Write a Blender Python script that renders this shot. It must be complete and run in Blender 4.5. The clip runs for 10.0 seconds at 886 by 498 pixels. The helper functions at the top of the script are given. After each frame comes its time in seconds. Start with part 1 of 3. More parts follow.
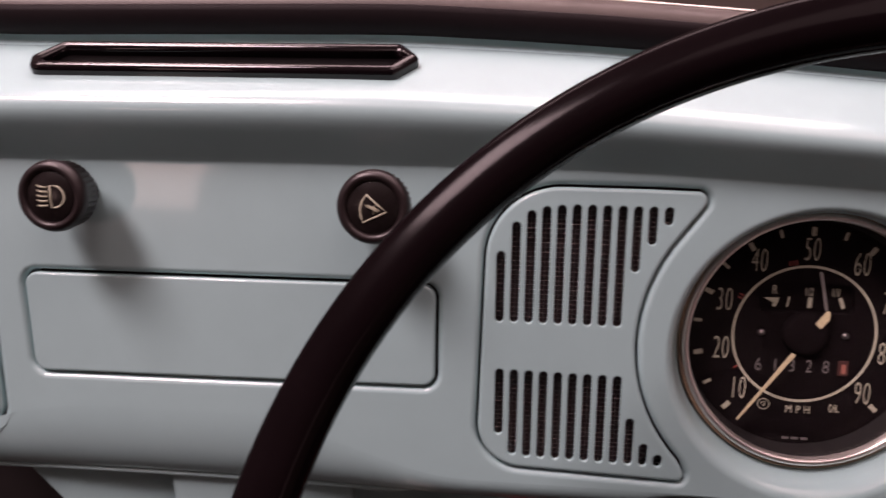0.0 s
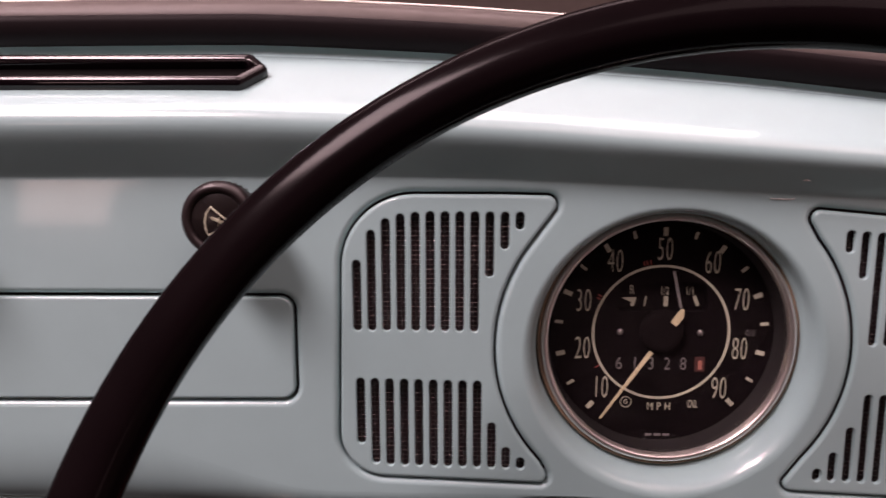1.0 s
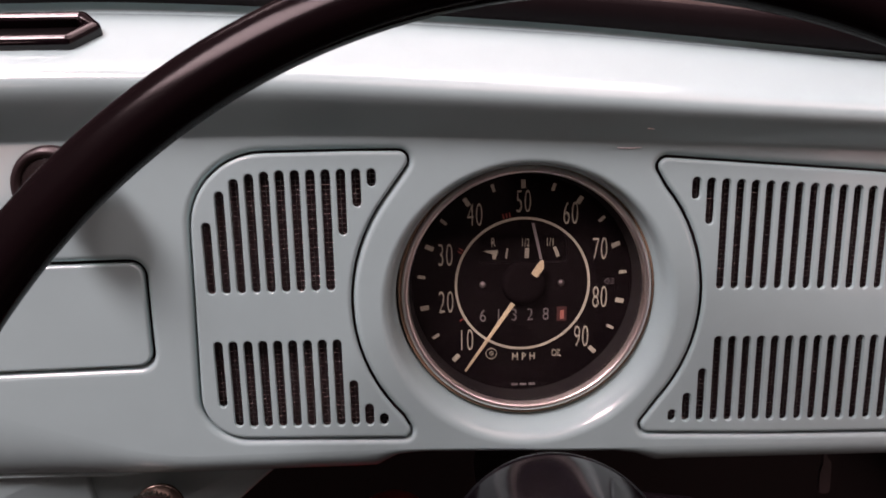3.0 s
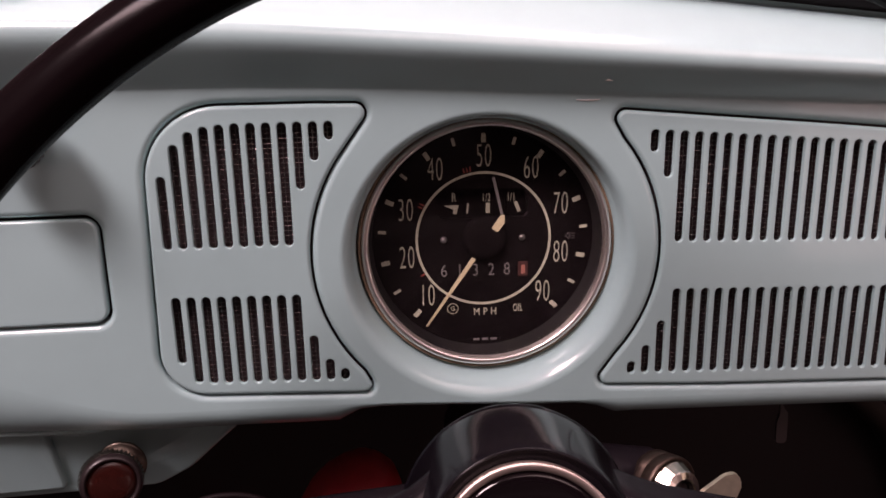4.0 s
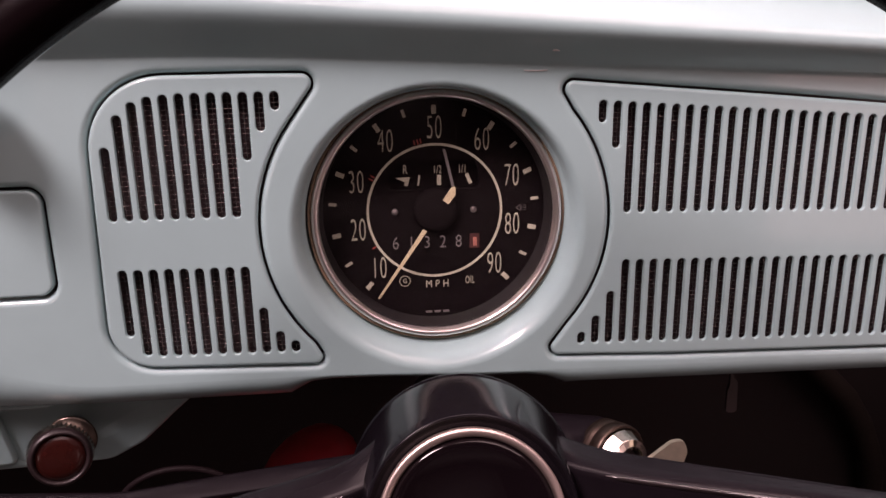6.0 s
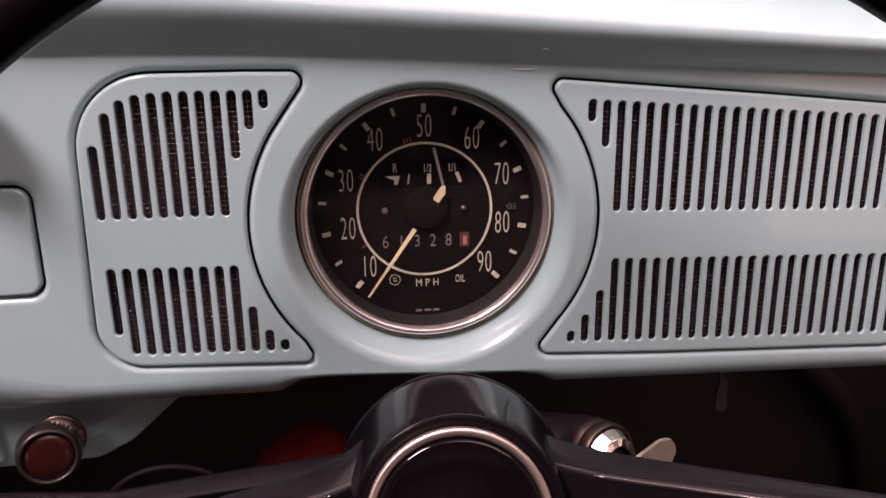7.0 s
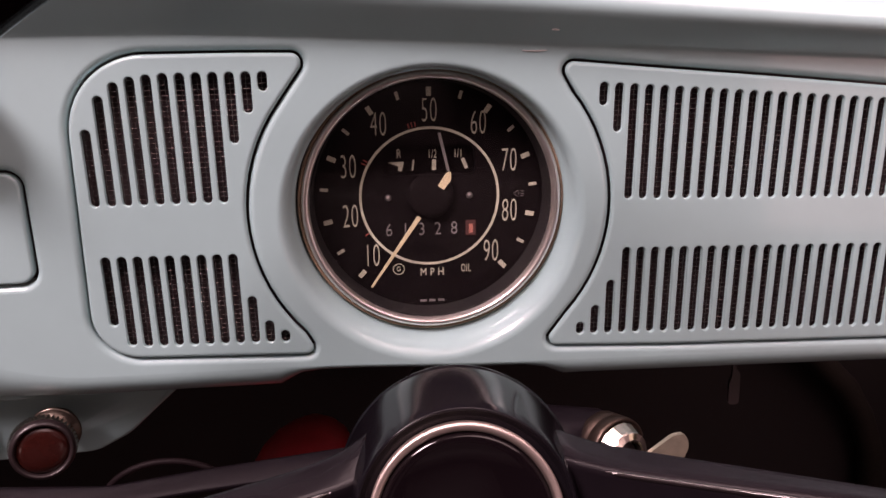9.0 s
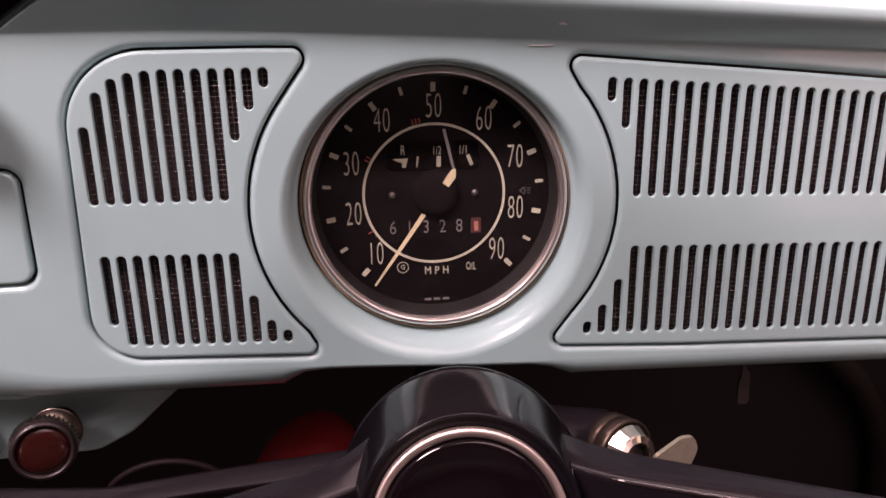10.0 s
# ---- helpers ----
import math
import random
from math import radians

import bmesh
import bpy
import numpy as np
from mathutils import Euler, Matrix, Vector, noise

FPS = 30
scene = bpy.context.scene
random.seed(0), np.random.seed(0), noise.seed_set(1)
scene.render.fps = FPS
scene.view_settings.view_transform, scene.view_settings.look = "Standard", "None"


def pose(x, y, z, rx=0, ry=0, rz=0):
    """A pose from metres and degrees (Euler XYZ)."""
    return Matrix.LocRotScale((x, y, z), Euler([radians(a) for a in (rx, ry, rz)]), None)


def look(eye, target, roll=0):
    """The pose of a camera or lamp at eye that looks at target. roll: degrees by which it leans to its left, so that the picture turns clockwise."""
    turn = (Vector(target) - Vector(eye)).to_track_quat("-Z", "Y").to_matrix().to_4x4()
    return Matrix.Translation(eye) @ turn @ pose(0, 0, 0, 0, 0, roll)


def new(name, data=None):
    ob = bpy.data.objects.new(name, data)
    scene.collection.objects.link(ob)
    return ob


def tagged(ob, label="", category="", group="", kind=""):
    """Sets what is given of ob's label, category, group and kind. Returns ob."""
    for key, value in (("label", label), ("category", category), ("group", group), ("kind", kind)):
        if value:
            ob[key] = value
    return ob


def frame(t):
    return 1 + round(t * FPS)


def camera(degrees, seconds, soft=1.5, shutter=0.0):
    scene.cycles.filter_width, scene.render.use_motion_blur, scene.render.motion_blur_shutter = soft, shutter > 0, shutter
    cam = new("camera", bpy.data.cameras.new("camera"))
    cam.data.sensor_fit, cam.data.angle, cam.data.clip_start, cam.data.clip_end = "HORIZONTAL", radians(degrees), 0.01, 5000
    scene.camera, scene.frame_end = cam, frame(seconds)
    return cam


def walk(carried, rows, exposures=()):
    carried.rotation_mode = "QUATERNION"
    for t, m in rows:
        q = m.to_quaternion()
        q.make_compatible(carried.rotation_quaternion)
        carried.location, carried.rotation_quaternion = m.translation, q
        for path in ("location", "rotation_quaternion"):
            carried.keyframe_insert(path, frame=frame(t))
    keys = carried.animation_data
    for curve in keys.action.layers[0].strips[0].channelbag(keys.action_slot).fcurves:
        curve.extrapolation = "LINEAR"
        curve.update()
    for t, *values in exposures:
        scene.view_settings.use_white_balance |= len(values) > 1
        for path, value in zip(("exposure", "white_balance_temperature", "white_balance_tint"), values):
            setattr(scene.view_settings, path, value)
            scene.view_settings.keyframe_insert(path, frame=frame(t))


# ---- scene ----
from itertools import pairwise

# Dashboard frame: x along the dashboard, y ahead, z up along its face, origin at the centre of the speedometer.
LEAN = 10.0
D = pose(0, 0, 0.80, -LEAN, 0, 0)

# ---- camera and its walk ----
cam = camera(58.0, 10.0, shutter=0.5)
ROWS = [
    (0, -0.1365, -0.3394, 0.0942, 4.56, -9.54, 1.56),
    (0.5, -0.1168, -0.3384, 0.0948, 2.42, -9.11, 1.08),
    (1, -0.0978, -0.3372, 0.0945, 0.61, -8.82, 0.52),
    (1.5, -0.0843, -0.3360, 0.0978, -0.66, -9.32, -0.15),
    (2, -0.0736, -0.3354, 0.0988, -1.62, -9.71, -0.61),
    (2.5, -0.0641, -0.3357, 0.0954, -2.37, -10.25, -0.81),
    (3, -0.0598, -0.3362, 0.0932, -3.56, -11.75, -0.75),
    (4.5, -0.0475, -0.3380, 0.0819, -5.57, -14.31, -0.86),
    (5, -0.0438, -0.3391, 0.0797, -5.97, -14.46, -0.85),
    (5.5, -0.0412, -0.3398, 0.0797, -6.36, -14.76, -0.75),
    (6, -0.0389, -0.3402, 0.0803, -6.63, -15.04, -0.67),
    (7.5, -0.0353, -0.3391, 0.0817, -6.92, -15.35, -0.50),
    (8, -0.0355, -0.3358, 0.0795, -6.86, -15.31, -0.52),
    (8.5, -0.0362, -0.3327, 0.0778, -6.86, -15.54, -0.50),
    (9, -0.0360, -0.3294, 0.0768, -6.73, -15.89, -0.50),
    (9.5, -0.0349, -0.3260, 0.0779, -6.46, -16.35, -0.55),
    (10, -0.0337, -0.3223, 0.0799, -6.13, -16.81, -0.62),
]


def eye_pose(x, y, z, yaw, pitch, roll):
    a, b = radians(yaw), radians(pitch)
    way = Vector((-math.sin(a) * math.cos(b), math.cos(a) * math.cos(b), math.sin(b)))
    eye = Vector((x, y, z))
    return D @ look(eye, eye + way, roll)


walk(cam, [(t, eye_pose(*row)) for t, *row in ROWS], [(0.0, -0.76, 7450, 45), (1.5, -0.66, 7450, 45), (3.0, -0.62, 7450, 45), (4.5, -0.55, 7450, 45), (6.0, -0.38, 7500, 47), (8.0, -0.28, 7500, 47), (10.0, -0.15, 7500, 47)])

# ---- light ----
world = bpy.data.worlds.new("hall_light")
scene.world = world
world.use_nodes = True
world.node_tree.nodes["Background"].inputs[0].default_value = (1.0, 0.80, 0.77, 1)
world.node_tree.nodes["Background"].inputs[1].default_value = 0.27


def area(name, eye, target, sx, sy, power, colour):
    data = bpy.data.lights.new(name, "AREA")
    data.shape, data.size, data.size_y, data.energy, data.color = "RECTANGLE", sx, sy, power, colour
    ob = new(name, data)
    ob.matrix_world = look(eye, target)
    return ob


area("hall_light_overhead", (-1.55, -0.98, 3.50), (-0.1, 0, 0.85), 1.15, 0.75, 180, (1.0, 0.95, 0.95))
area("hall_light_ahead", (-0.2, 1.7, 3.2), (0, 0, 0.9), 2.6, 0.9, 84, (1.0, 0.94, 0.92))
# Added fill lamp without a known source; widens the highlight in the dish.
area("fill_light_right", (1.0, -0.75, 3.2), (0.1, 0, 0.85), 3.4, 1.5, 52, (1.0, 0.90, 0.86))
# Two unseen panels, added where the paint mirrors something bright behind.
area("hall_light_rear", (-2.35, -3.6, 1.27), (-0.1, 0, 0.87), 1.7, 0.48, 12, (1.0, 0.85, 0.74))
area("fill_light_rear_right", (3.05, -3.4, 0.95), (0.1, 0, 0.87), 1.9, 1.1, 9, (1.0, 0.84, 0.78))
scene.view_settings.exposure = 0.0


# ---- materials ----
def material(name, colour, rough=0.5, metal=0.0, coat=0.0, grain=0.0, scale=200.0, bump=0.0, spread=0.12, second=None, gloss=0.5):
    """A surface with fine grain and broader stains, both in metres of the thing itself."""
    m = bpy.data.materials.new(name)
    m.use_nodes = True
    nt = m.node_tree
    b = nt.nodes["Principled BSDF"]
    b.inputs["Roughness"].default_value = rough
    b.inputs["Metallic"].default_value = metal
    b.inputs["Coat Weight"].default_value = coat
    b.inputs["Specular IOR Level"].default_value = gloss
    b.inputs["Coat Roughness"].default_value = 0.065
    co = nt.nodes.new("ShaderNodeTexCoord")
    fine, broad = nt.nodes.new("ShaderNodeTexNoise"), nt.nodes.new("ShaderNodeTexNoise")
    fine.inputs["Scale"].default_value, broad.inputs["Scale"].default_value = scale, scale / 14
    fine.inputs["Detail"].default_value = broad.inputs["Detail"].default_value = 4
    nt.links.new(co.outputs["Object"], fine.inputs["Vector"])
    nt.links.new(co.outputs["Object"], broad.inputs["Vector"])
    add = nt.nodes.new("ShaderNodeMath")
    add.operation = "ADD"
    nt.links.new(fine.outputs["Fac"], add.inputs[0])
    nt.links.new(broad.outputs["Fac"], add.inputs[1])
    ramp = nt.nodes.new("ShaderNodeMapRange")
    ramp.inputs["From Min"].default_value, ramp.inputs["From Max"].default_value = 0.7, 1.3
    nt.links.new(add.outputs[0], ramp.inputs["Value"])
    mix = nt.nodes.new("ShaderNodeMix")
    mix.data_type = "RGBA"
    dark = second or tuple(c * (1 - spread) for c in colour)
    mix.inputs["A"].default_value, mix.inputs["B"].default_value = (*dark, 1), (*colour, 1)
    nt.links.new(ramp.outputs["Result"], mix.inputs["Factor"])
    nt.links.new(mix.outputs["Result"], b.inputs["Base Color"])
    rr = nt.nodes.new("ShaderNodeMapRange")
    rr.inputs["To Min"].default_value, rr.inputs["To Max"].default_value = rough * 0.85, min(1.0, rough * 1.2 + grain)
    nt.links.new(broad.outputs["Fac"], rr.inputs["Value"])
    nt.links.new(rr.outputs["Result"], b.inputs["Roughness"])
    if bump:
        bp = nt.nodes.new("ShaderNodeBump")
        bp.inputs["Strength"].default_value, bp.inputs["Distance"].default_value = bump, 0.0005
        nt.links.new(fine.outputs["Fac"], bp.inputs["Height"])
        nt.links.new(bp.outputs["Normal"], b.inputs["Normal"])
    return m


PAINT = material("pale_blue_paint", (0.357, 0.561, 0.570), 0.32, 0, 0.95, scale=60, spread=0.05)
BLACK = material("black_gloss", (0.005, 0.003, 0.004), 0.045, 0, 0.0, scale=150, gloss=0.5)
BAKELITE = material("dark_bakelite", (0.016, 0.010, 0.011), 0.38, 0, 0.06, scale=300)
RUBBER = material("black_rubber", (0.007, 0.0035, 0.0045), 0.6, scale=250, bump=0.05, gloss=0.12)
CARPET = material("dark_carpet", (0.022, 0.0145, 0.0145), 0.95, scale=900, bump=0.6, spread=0.4)
CHROME = material("chrome", (0.94, 0.89, 0.85), 0.34, 1.0, scale=120, spread=0.1)
STEEL = material("worn_steel", (0.55, 0.52, 0.49), 0.28, 1.0, scale=200, spread=0.2)
DIAL = material("dial_black", (0.0070, 0.0047, 0.0052), 0.9, scale=300, gloss=0.08)
CREAM = material("cream_print", (0.57, 0.57, 0.435), 0.5, scale=500, spread=0.10)
NEEDLE = material("needle_ivory", (0.62, 0.54, 0.34), 0.45, scale=500, spread=0.06)
REDMARK = material("red_print", (0.42, 0.07, 0.05), 0.5, scale=500)
FLANGE = material("dark_flange", (0.15, 0.125, 0.105), 0.28, 1.0, scale=300, spread=0.3)
HOSE = material("dull_brown_hose", (0.026, 0.020, 0.017), 0.85, scale=300, spread=0.3, bump=0.2, gloss=0.15)
BRONZE = material("dark_bronze", (0.085, 0.060, 0.048), 0.36, 0.85, scale=300, spread=0.3)
LOCKBLACK = material("lock_black", (0.008, 0.006, 0.008), 0.36, scale=200, spread=0.2, gloss=0.05)
GLOSSEDGE = material("highlight_edge", (0.012, 0.009, 0.010), 0.12, scale=200, gloss=0.9)
REDBOX = material("red_drum", (0.075, 0.024, 0.020), 0.5, scale=500)
PINKMARK = material("faded_red_print", (0.50, 0.20, 0.15), 0.5, scale=500)
RIM = material("worn_black_rim", (0.006, 0.0035, 0.0042), 0.14, scale=40, spread=0.3, gloss=0.06)
SATIN = material("satin_black", (0.008, 0.006, 0.008), 0.20, scale=120, spread=0.2, gloss=0.14)
HUBBLACK = material("hub_black", (0.006, 0.005, 0.007), 0.15, scale=90, spread=0.2, gloss=0.15)
RING = material("worn_horn_ring", (0.74, 0.62, 0.57), 0.46, 1.0, scale=150, spread=0.15)
SLEEVE = material("dark_sleeve", (0.007, 0.0055, 0.0055), 0.65, scale=300, spread=0.2)
SLOTSHADE = material("slot_shade", (0.002, 0.0014, 0.0017), 0.5, scale=300, gloss=0.05)
BACKING = material("grille_backing", (0.045, 0.026, 0.030), 0.95, scale=900, bump=0.6, spread=0.4)
GASKET = material("brown_gasket", (0.30, 0.21, 0.14), 0.6, scale=500, spread=0.4, bump=0.3)
BROWN = material("muted_brown", (0.085, 0.066, 0.060), 0.5, scale=60, spread=0.3)
KNURL = material("dark_knurled_metal", (0.66, 0.57, 0.52), 0.20, 1.0, scale=300, spread=0.3)
DISC = material("black_disc", (0.012, 0.009, 0.009), 0.22, scale=200)
PALEMARK = material("pale_mark", (0.74, 0.75, 0.73), 0.5, scale=600, spread=0.3)
GREY = material("grey_print", (0.22, 0.21, 0.20), 0.5, scale=500)
WIRE = material("dark_wire", (0.36, 0.29, 0.28), 0.22, 1.0, scale=400)
REDLENS = material("dark_red_cap", (0.032, 0.0065, 0.005), 0.20, scale=200, spread=0.3)
REDCLOTH = material("red_can", (0.62, 0.040, 0.045), 0.45, scale=100, spread=0.3)
NICKEL = material("polished_nickel", (0.80, 0.75, 0.68), 0.16, 1.0, scale=200, spread=0.15)
KEYMETAL = material("dull_key_metal", (0.56, 0.52, 0.41), 0.34, 0.8, scale=300, spread=0.25)
HEADLINER = material("headliner", (0.66, 0.63, 0.60), 0.9, scale=500, bump=0.2)
SEAT = material("seat_vinyl", (0.055, 0.048, 0.046), 0.5, scale=300, bump=0.2)
FLOOR = material("hall_floor", (0.30, 0.24, 0.21), 0.35, scale=3, spread=0.25)
HALL = material("hall_wall", (0.55, 0.50, 0.47), 0.8, scale=4, spread=0.1)

GLASS = bpy.data.materials.new("clear_glass")
GLASS.use_nodes = True
g = GLASS.node_tree.nodes["Principled BSDF"]
g.inputs["Transmission Weight"].default_value, g.inputs["Roughness"].default_value, g.inputs["IOR"].default_value = 1.0, 0.0, 1.36

# ---- building helpers ----
ORIGIN = {}


def settle(p):
    """The pressing's small lengthwise and upward drift, over its whole sheet."""
    x, z = max(-0.37, min(0.22, p[0])), max(-0.11, min(0.13, p[2]))
    dx = -0.00065 + 0.0075 * x - 0.0036 * z + 0.0683 * x * x + 0.0637 * x * z + 0.0212 * z * z - 0.0447 * x ** 3
    dz = -0.00084 - 0.0009 * x - 0.0050 * z - 0.0045 * x * x + 0.0788 * x * z + 0.0735 * z * z + 0.0229 * x ** 3
    return Vector((p[0] + dx, p[1], p[2] + dz))


FIXED = set()


def press(bm, owner):
    if owner not in FIXED:
        for v in bm.verts:
            v.co = settle(v.co)


def thing(name, label, category, origin=(0, 0, 0), group="", kind="", pressed=True):
    """An empty at a thing's base, in the dashboard frame; pressed: it follows the dashboard's sheet."""
    ob = new(name)
    if not pressed:
        FIXED.add(ob.name)
    ob.empty_display_size = 0.02
    ob.matrix_world = D @ Matrix.Translation(origin)
    ORIGIN[ob.name] = Vector(origin)
    return tagged(ob, label, category, group, kind)


def part(name, bm, mat, parent, label="", kind=""):
    """One mesh part under a thing or a part; its bmesh is in the dashboard frame."""
    o = ORIGIN[parent.name]
    press(bm, parent.name)
    bmesh.ops.translate(bm, verts=bm.verts, vec=-o)
    me = bpy.data.meshes.new(name)
    bm.to_mesh(me)
    bm.free()
    me.materials.append(mat)
    ob = new(name, me)
    ob.parent = parent
    ORIGIN[ob.name] = o
    if parent.name in FIXED:
        FIXED.add(ob.name)
    return tagged(ob, label, kind=kind)


def solo(name, bm, mat, label, category, kind="", origin=(0, 0, 0)):
    """A thing of one mesh."""
    me = bpy.data.meshes.new(name)
    press(bm, name)
    bmesh.ops.translate(bm, verts=bm.verts, vec=-Vector(origin))
    bm.to_mesh(me)
    bm.free()
    me.materials.append(mat)
    ob = new(name, me)
    ob.matrix_world = D @ Matrix.Translation(origin)
    ORIGIN[ob.name] = Vector(origin)
    return tagged(ob, label, category, kind=kind)


def ccw(poly):
    a = sum(p[0] * q[1] - q[0] * p[1] for p, q in zip(poly, poly[1:] + poly[:1]))
    return poly if a > 0 else poly[::-1]


def rounded(corners, n=14):
    """An outline from (x, z, radius) corners."""
    out = []
    for i, (x, z, r) in enumerate(corners):
        p, a, b = Vector((x, z)), Vector(corners[i - 1][:2]), Vector(corners[(i + 1) % len(corners)][:2])
        if r <= 0:
            out.append((x, z))
            continue
        u, v = (a - p).normalized(), (b - p).normalized()
        half = u.angle(v) / 2
        d = min(r / math.tan(half), 0.49 * (a - p).length, 0.49 * (b - p).length)
        r2 = d * math.tan(half)
        c = p + (u + v).normalized() * (r2 / math.sin(half))
        s, e = p + u * d - c, p + v * d - c
        t = s.angle_signed(e)
        for k in range(n):
            w = -t * k / (n - 1)
            out.append((c.x + s.x * math.cos(w) - s.y * math.sin(w), c.y + s.x * math.sin(w) + s.y * math.cos(w)))
    return ccw(out)


def circle(r, n=72, cx=0.0, cz=0.0):
    return [(cx + r * math.cos(2 * math.pi * k / n), cz + r * math.sin(2 * math.pi * k / n)) for k in range(n)]


def stadium(x, lo, hi, w, n=6):
    r, out = w / 2, []
    for k in range(n + 1):
        a = math.pi * k / n
        out.append((x + r * math.cos(a), hi - r + r * math.sin(a)))
    for k in range(n + 1):
        a = math.pi + math.pi * k / n
        out.append((x + r * math.cos(a), lo + r + r * math.sin(a)))
    return out


def offset(poly, d):
    """A counter-clockwise outline grown by d."""
    n, out = len(poly), []
    for i in range(n):
        a, p, b = Vector(poly[i - 1]), Vector(poly[i]), Vector(poly[(i + 1) % n])
        u, v = (p - a), (b - p)
        u = u.normalized() if u.length > 1e-9 else v.normalized()
        v = v.normalized() if v.length > 1e-9 else u
        m = Vector((u.y + v.y, -u.x - v.x))
        m = m.normalized() if m.length > 1e-9 else Vector((u.y, -u.x))
        k = max(0.5, m.dot(Vector((u.y, -u.x))))
        out.append((p.x + m.x * d / k, p.y + m.y * d / k))
    return out


def at(poly, y):
    return [(x, y, z) for x, z in poly]


def strip(bm, loops, closed=True, smooth=True):
    """Quads between loops of equal length."""
    rows = [[bm.verts.new(p) for p in loop] for loop in loops]
    n = len(rows[0])
    for a, b in pairwise(rows):
        for i in range(n if closed else n - 1):
            j = (i + 1) % n
            f = bm.faces.new((a[i], a[j], b[j], b[i]))
            f.smooth = smooth
    return rows


def holed(bm, outer, holes, y):
    """A flat face at depth y, with holes."""
    edges = []
    for loop in [outer] + holes:
        vs = [bm.verts.new((x, y, z)) for x, z in loop]
        edges += [bm.edges.new((vs[i], vs[(i + 1) % len(vs)])) for i in range(len(vs))]
    got = bmesh.ops.triangle_fill(bm, use_beauty=True, use_dissolve=False, edges=edges, normal=(0, -1, 0))
    for f in got["geom"]:
        if isinstance(f, bmesh.types.BMFace):
            f.normal_update()
            if f.normal.y > 0:
                f.normal_flip()


def hole_rim(bm, poly, y, r, depth, flat=0.001, n=5):
    """The rolled edge of a hole: a flat band, a quarter round, and the wall behind. Returns the outline where the flat face begins."""
    loops = [at(offset(poly, r + flat), y)]
    for k in range(n + 1):
        a = math.pi / 2 * k / n
        loops.append(at(offset(poly, r * (1 - math.sin(a))), y + r * (1 - math.cos(a))))
    loops.append(at(poly, y + depth))
    strip(bm, loops)
    return offset(poly, r + flat)


def plate(bm, poly, holes, y, r=0.0008, depth=0.002, slot_r=0.0005):
    """A plate with a rounded outer edge and rolled slots."""
    flat = 0.0004
    loops = [at(offset(poly, -r - flat), y)]
    for k in range(5):
        a = math.pi / 2 * k / 4
        loops.append(at(offset(poly, -r * (1 - math.sin(a))), y + r * (1 - math.cos(a))))
    loops.append(at(poly, y + depth))
    strip(bm, [l for l in loops])
    inner = [hole_rim(bm, h, y, slot_r, depth, 0.0002, 3) for h in holes]
    holed(bm, offset(poly, -r - flat), inner, y)
    face_driver(bm)


def face_driver(bm):
    """Welds a front and turns it towards the driver."""
    bmesh.ops.remove_doubles(bm, verts=bm.verts, dist=2e-6)
    bmesh.ops.recalc_face_normals(bm, faces=bm.faces)
    if max(bm.faces, key=lambda f: f.calc_area()).normal.y > 0:
        bmesh.ops.reverse_faces(bm, faces=bm.faces)


def lathe(bm, profile, centre, axis, n=64, smooth=True):
    """Turns (radius, along) round an axis."""
    axis = Vector(axis).normalized()
    u = axis.cross(Vector((0.3, 0.2, 0.9))).normalized()
    v = axis.cross(u)
    c = Vector(centre)
    loops = []
    for r, s in profile:
        loops.append([c + axis * s + (u * math.cos(2 * math.pi * k / n) + v * math.sin(2 * math.pi * k / n)) * max(r, 1e-5) for k in range(n)])
    strip(bm, loops, True, smooth)
    bmesh.ops.remove_doubles(bm, verts=bm.verts, dist=2e-5)


def tube(bm, path, r, n=10, closed=False, flat=1.0):
    """A tube along a path; r is a number or one for each point."""
    P = [Vector(p) for p in path]
    m = len(P)
    R = r if isinstance(r, list) else [r] * m
    loops, up = [], None
    for i, p in enumerate(P):
        t = (P[(i + 1) % m] - P[i - 1]) if closed else (P[min(i + 1, m - 1)] - P[max(i - 1, 0)])
        t.normalize()
        if up is None:
            up = t.cross(Vector((0.31, 0.17, 0.93))).normalized()
        up = (up - t * up.dot(t)).normalized()
        s = t.cross(up)
        loops.append([p + up * math.cos(2 * math.pi * k / n) * R[i] + s * math.sin(2 * math.pi * k / n) * R[i] * flat for k in range(n)])
    if closed:
        loops.append(loops[0])
    rows = strip(bm, loops)
    if closed:
        bmesh.ops.remove_doubles(bm, verts=bm.verts, dist=1e-6)
    else:
        bm.faces.new(rows[0])
        bm.faces.new(rows[-1])


def block(bm, lo, hi, bevel=0.0):
    got = bmesh.ops.create_cube(bm, size=1.0)
    for v in got["verts"]:
        v.co = Vector([l + (h - l) * (c + 0.5) for l, h, c in zip(lo, hi, v.co)])
    if bevel:
        es = list({e for v in got["verts"] for e in v.link_edges})
        bmesh.ops.bevel(bm, geom=es, offset=bevel, segments=3, affect="EDGES", profile=0.5)


def flat_poly(bm, poly, y, depth=0.0003):
    """A thin printed or stamped piece on a face."""
    front = [bm.verts.new((x, y, z)) for x, z in ccw(list(poly))]
    back = [bm.verts.new((x, y + depth, z)) for x, z in ccw(list(poly))]
    bm.faces.new(front)
    n = len(front)
    for i in range(n):
        j = (i + 1) % n
        bm.faces.new((front[i], back[i], back[j], front[j]))


def bar(x, z, w, h, turn=0.0):
    """A rectangle, turned clockwise by degrees."""
    c, s = math.cos(radians(turn)), math.sin(radians(turn))
    return [(x + a * w / 2 * c + b * h / 2 * s, z - a * w / 2 * s + b * h / 2 * c) for a, b in ((-1, -1), (1, -1), (1, 1), (-1, 1))]


